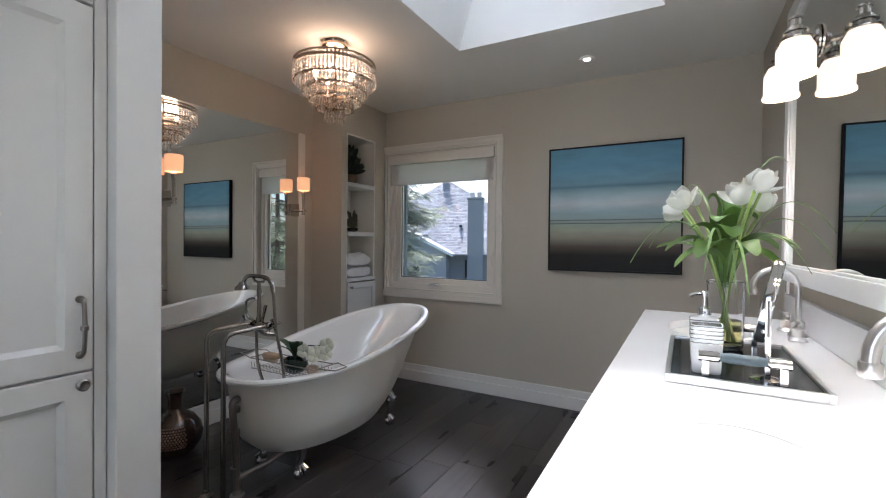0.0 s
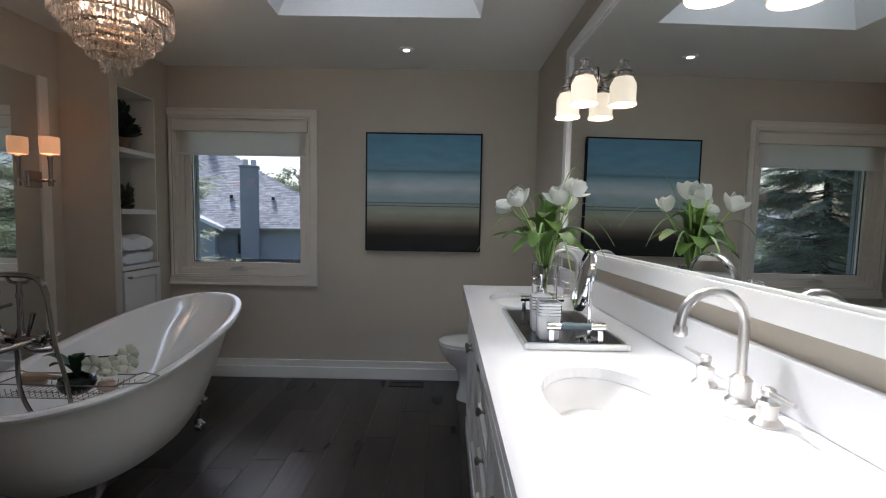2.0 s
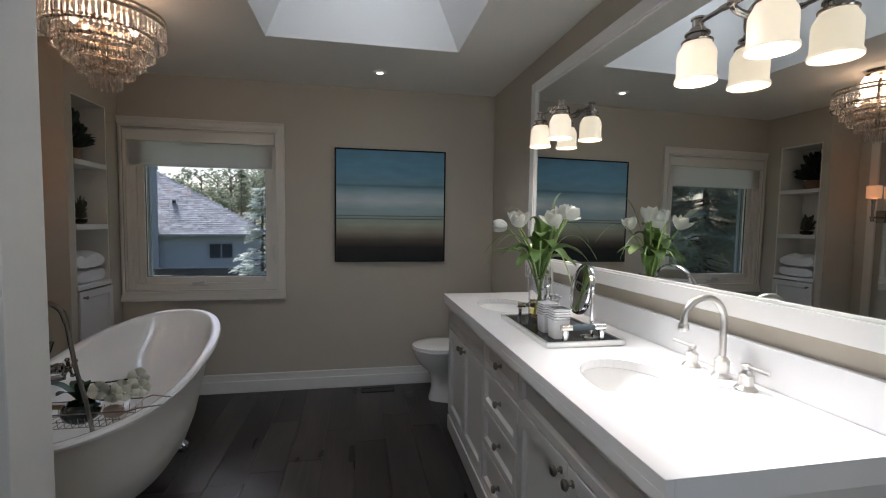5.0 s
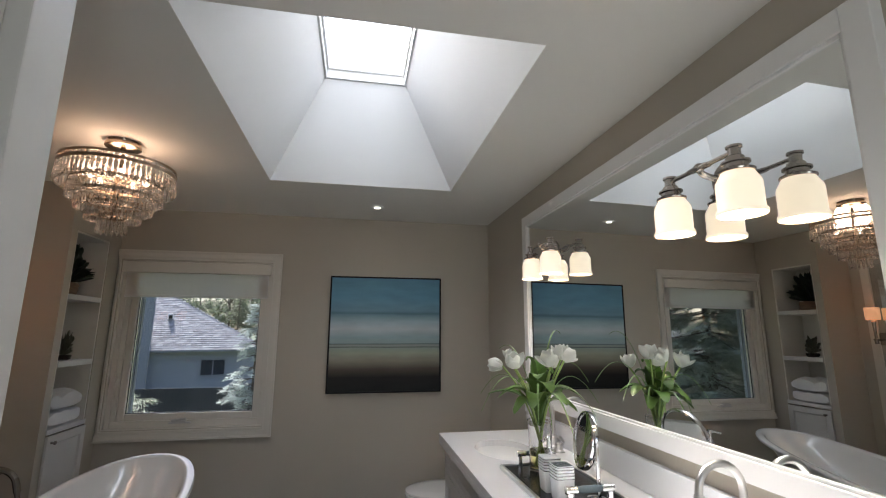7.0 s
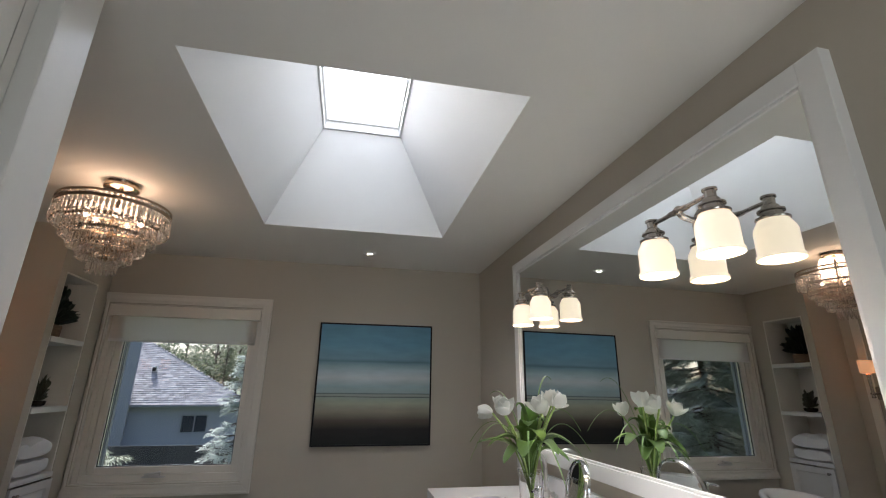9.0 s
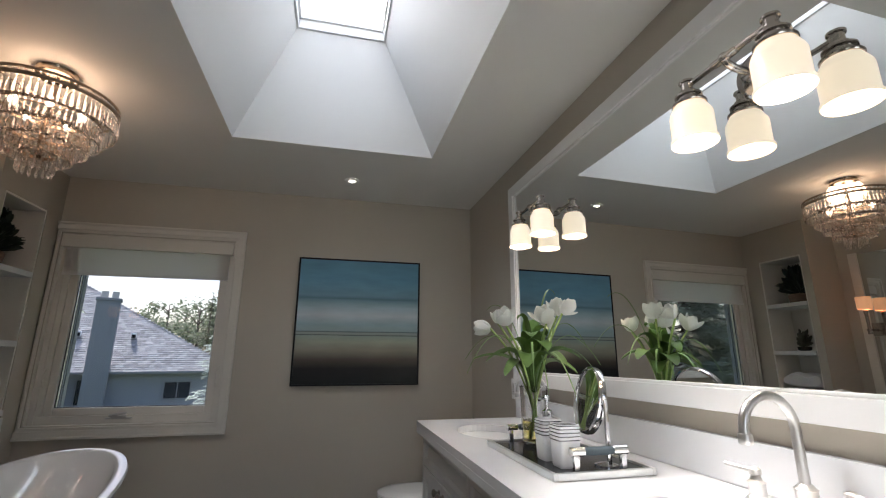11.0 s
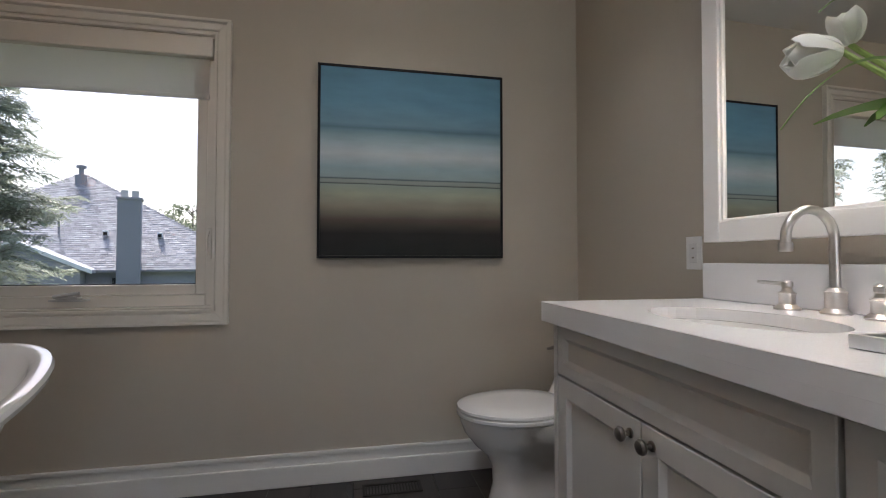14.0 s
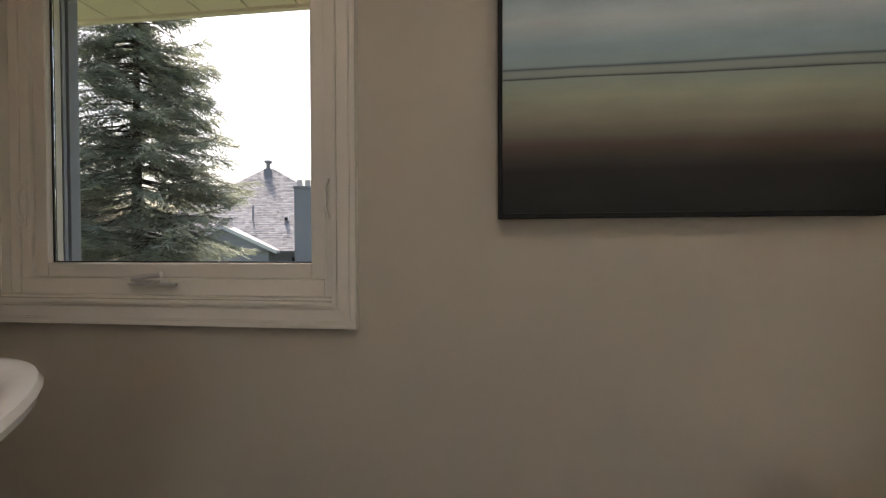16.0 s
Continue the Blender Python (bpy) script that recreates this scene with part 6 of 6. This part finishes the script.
def spruce(name, at, hgt, spread_, mat, seed, label, whorls=40, needles=9, trunk_r=0.14, droop=0.25):
    """A conifer: tapered trunk, whorled limbs that thin out upwards, needle sprays along each limb."""
    r = random.Random(seed)
    t = thing(name, at, label, "tree")
    A = Vector(at)
    part("trunk", tube([A, A + Vector((0, 0, hgt * 0.5)), A + Vector((0.05, 0, hgt))], trunk_r, 10, radii=[trunk_r, trunk_r * 0.6, 0.015]), material(name + "_bark", (0.09, 0.065, 0.05), 0.9, vary=0.3, bump=0.6), t, smooth=True)
    v, f = [], []
    own = bmesh.new()
    for wv in range(whorls):
        fz = 0.10 + 0.89 * (wv + r.uniform(-0.9, 0.9)) / whorls
        z = hgt * fz
        L0 = spread_ * (1 - fz) ** 0.85 + 0.12
        for k in range(r.randint(5, 7)):
            a = r.uniform(0, 2 * math.pi)
            L1 = L0 * r.uniform(0.60, 1.12)
            d = Vector((math.cos(a), math.sin(a), 0))
            b = A + Vector((0, 0, z))
            b = b + Vector((0, 0, r.uniform(-0.12, 0.12)))
            e = b + d * L1 + Vector((0, 0, L1 * r.uniform(-0.42, 0.14)))
            m = b + d * L1 * 0.5 + Vector((0, 0, L1 * (-droop) * 0.5))
            pts = arc(b, m, e, 6)
            tube(pts, 0.02, 4, own, radii=[max(0.004, 0.022 * (1 - i / 6)) for i in range(7)])
            n = max(4, int(needles * L1 / 0.8))
            for i in range(n):
                s = 0.15 + 0.85 * (i + r.random()) / n
                p = (1 - s) ** 2 * b + 2 * s * (1 - s) * m + s * s * e
                for sd in (-1, 1, r.choice((-1, 1)) * 0.3):
                    sl = (0.16 + 0.30 * (1 - s) * L1) * r.uniform(0.6, 1.2)
                    side = Vector((-d.y, d.x, 0)) * sd
                    q = p + (d * 0.75 + side * 0.75) * sl + Vector((0, 0, r.uniform(-0.75, 0.15) * sl))
                    spray(v, f, p, q, 0.045 + 0.05 * r.random(), r)
    part("limbs", own, bpy.data.materials[name + "_bark"], t)
    me = bpy.data.meshes.new("needles")
    me.from_pydata(v, [], f)
    me.materials.append(mat)
    o = new("crown", me)
    o.parent = t
    o.matrix_parent_inverse = t.matrix_basis.inverted()


def spray(v, f, p, q, w, r):
    """A twig with short needle tufts on its sides, each a thin kite."""
    d = q - p
    ln = d.length
    d = d.normalized()
    s = d.cross(Vector((r.uniform(-0.3, 0.3), r.uniform(-0.3, 0.3), 1))).normalized()
    n = max(3, int(ln / 0.07))
    for i in range(n):
        c = p + d * ln * (i + 0.3) / n
        for sd in (-1, 1):
            tip = c + (d * 0.9 + s * sd * 0.9) * w * r.uniform(0.8, 1.5) + Vector((0, 0, r.uniform(-0.4, 0.3) * w))
            mid = (c + tip) / 2
            o = Vector((0, 0, 1)).cross(tip - c).normalized() * w * 0.22
            k = len(v)
            v.extend((c, mid + o, tip, mid - o + Vector((0, 0, 0.006))))
            f.append((k, k + 1, k + 2, k + 3))


def needle_mat(name, color):
    mat = material(name, color, 0.7, vary=0.35, scale=1.6, grain=7)
    nt = mat.node_tree
    g, rr3, s3 = nt.nodes.new("ShaderNodeNewGeometry"), nt.nodes.new("ShaderNodeMapRange"), nt.nodes.new("ShaderNodeVectorMath")
    rr3.inputs["To Min"].default_value, rr3.inputs["To Max"].default_value = 0.55, 1.6
    s3.operation = "SCALE"
    translucent(mat, (*[min(1, c * 1.5) for c in color], 1), 0.35)
    nt.links.new(g.outputs["Random Per Island"], rr3.inputs["Value"])
    nt.links.new(nt.nodes["Principled BSDF"].inputs["Base Color"].links[0].from_socket, s3.inputs[0])
    nt.links.new(rr3.outputs["Result"], s3.inputs["Scale"])
    nt.links.new(s3.outputs["Vector"], nt.nodes["Principled BSDF"].inputs["Base Color"])
    return mat


def by_angle(a, d, z=-3.1):
    return (-0.4 - d * math.sin(radians(a)), 1.8 + d * math.cos(radians(a)), z)


spruce("spruce_tree", by_angle(40.5, 10.5), 9.8, 3.7, needle_mat("spruce_needles", (0.28, 0.31, 0.25)), 21, "tall ragged green spruce close to the house", 66, 10)
spruce("blue_spruce", by_angle(13.4, 13.5), 5.6, 1.35, needle_mat("blue_spruce_needles", (0.36, 0.41, 0.39)), 9, "young pale blue spruce in the garden", 26, 8, 0.08)


def broadleaf(at, hgt, rad, mat, seed):
    r = random.Random(seed)
    t = thing("background_tree", at, "distant green tree behind the neighbouring house", "tree", "distant trees")
    A = Vector(at)
    own = tube([A, A + Vector((0.1, 0, hgt * 0.45)), A + Vector((0, 0.1, hgt * 0.9))], 0.2, 7, radii=[0.22, 0.15, 0.03])
    v, f = [], []
    for k in range(26):
        a = r.uniform(0, 2 * math.pi)
        z0 = hgt * r.uniform(0.3, 0.85)
        L1 = rad * r.uniform(0.5, 1.0) * (1.1 - 0.7 * (z0 / hgt - 0.3))
        e = A + Vector((math.cos(a) * L1, math.sin(a) * L1, z0 + L1 * r.uniform(0.2, 0.8)))
        tube([A + Vector((0, 0, z0)), (A + Vector((0, 0, z0)) + e) / 2 + Vector((0, 0, 0.2)), e], 0.05, 5, own, radii=[0.07, 0.045, 0.015])
        for i in range(46):
            c = e + Vector((r.gauss(0, 0.5), r.gauss(0, 0.5), r.gauss(0, 0.42))) * rad * 0.36
            w = r.uniform(0.10, 0.24)
            d1 = Vector((r.gauss(0, 1), r.gauss(0, 1), r.gauss(0, 0.6))).normalized() * w
            d2 = d1.orthogonal().normalized() * w * 0.6
            k4 = len(v)
            v.extend((c - d1, c + d2, c + d1, c - d2))
            f.append((k4, k4 + 1, k4 + 2, k4 + 3))
    part("trunk", own, material("distant_bark", (0.10, 0.08, 0.065), 0.9, vary=0.2), t)
    me = bpy.data.meshes.new("leaves")
    me.from_pydata(v, [], f)
    me.materials.append(mat)
    o = new("crown", me)
    o.parent = t
    o.matrix_parent_inverse = t.matrix_basis.inverted()


M_FAR = needle_mat("distant_foliage", (0.13, 0.155, 0.10))
for k, (a, d, hgt, rad) in enumerate(((20.5, 52, 10.4, 2.2), (18.6, 50, 10.6, 2.0), (15.5, 47, 10.2, 2.3), (13.0, 50, 10.8, 2.4), (10.5, 46, 10.6, 2.6), (7.5, 48, 10.4, 2.8), (16.8, 58, 10.2, 2.6), (12.0, 60, 12.4, 2.8))):
    broadleaf(by_angle(a, d), hgt, rad, M_FAR, 40 + k)
for k, (a, d, hgt, sp) in enumerate(((14.4, 44, 10.2, 1.9), (11.6, 42, 9.6, 1.8), (56, 16, 9, 2.8), (50, 26, 11, 3.2), (64, 20, 10, 3.0), (-38, 10.5, 10, 3.2), (-46, 14, 10.5, 3.4), (-28, 12.5, 11, 3.6), (-33, 16, 11.5, 3.8))):
    spruce("background_spruce", by_angle(a, d), hgt, sp, M_FAR, 60 + k, "dark green conifer beyond the garden", 30, 5, 0.12)

# soffit above the window
sf = thing("soffit", (-1.6, 4.1, 2.167), "cream panelled roof soffit outside the window", "soffit", kind="structure")
M_SOFF = material("cream_soffit", (0.70, 0.62, 0.57), 0.6, vary=0.05)
me = mesh_of("soffit_panel", box(0, 0.252, 0, 0.78, 0, 0.012, 0.003), M_SOFF)
for k in range(17):
    s = new("soffit_panel", me)
    s.parent = sf
    s.matrix_basis = pose(-2.4 + k * 0.262, -0.31, 0)
part("backing", box(-4.1, 2.2, 3.78, 4.568, 2.180, 2.192), M_GAP, sf)
part("fascia", box(-4.1, 2.2, 4.57, 4.60, 2.150, 2.402, 0.004), M_SOFF, sf)

# ---- floor planks ----
rf = random.Random(7)
PW = 0.186
cols = int((XR - XL) / PW) + 1
meshes = {}


def plank_mesh(length):
    key = round(length, 3)
    if key not in meshes:
        meshes[key] = mesh_of("plank", box(0.0008, PW - 0.0008, 0.0008, length - 0.0008, -0.012, 0.0, 0.0010, segs=1), M_PLANK)
    return meshes[key]


LENS = (0.62, 0.86, 1.10, 1.34, 1.62)
for c in range(cols):
    x = XL + c * PW
    y = YF - rf.uniform(0, 0.9)
    while y < YB:
        ln = rf.choice(LENS)
        y0, y1 = max(y, YF), min(y + ln, YB)
        if y1 - y0 > 0.02 and x + PW < XR + 0.11:
            p = new("plank", plank_mesh(y1 - y0))
            p.parent = floor
            p.matrix_basis = pose(x, y0, rf.uniform(-0.0008, 0.0))
        y += ln
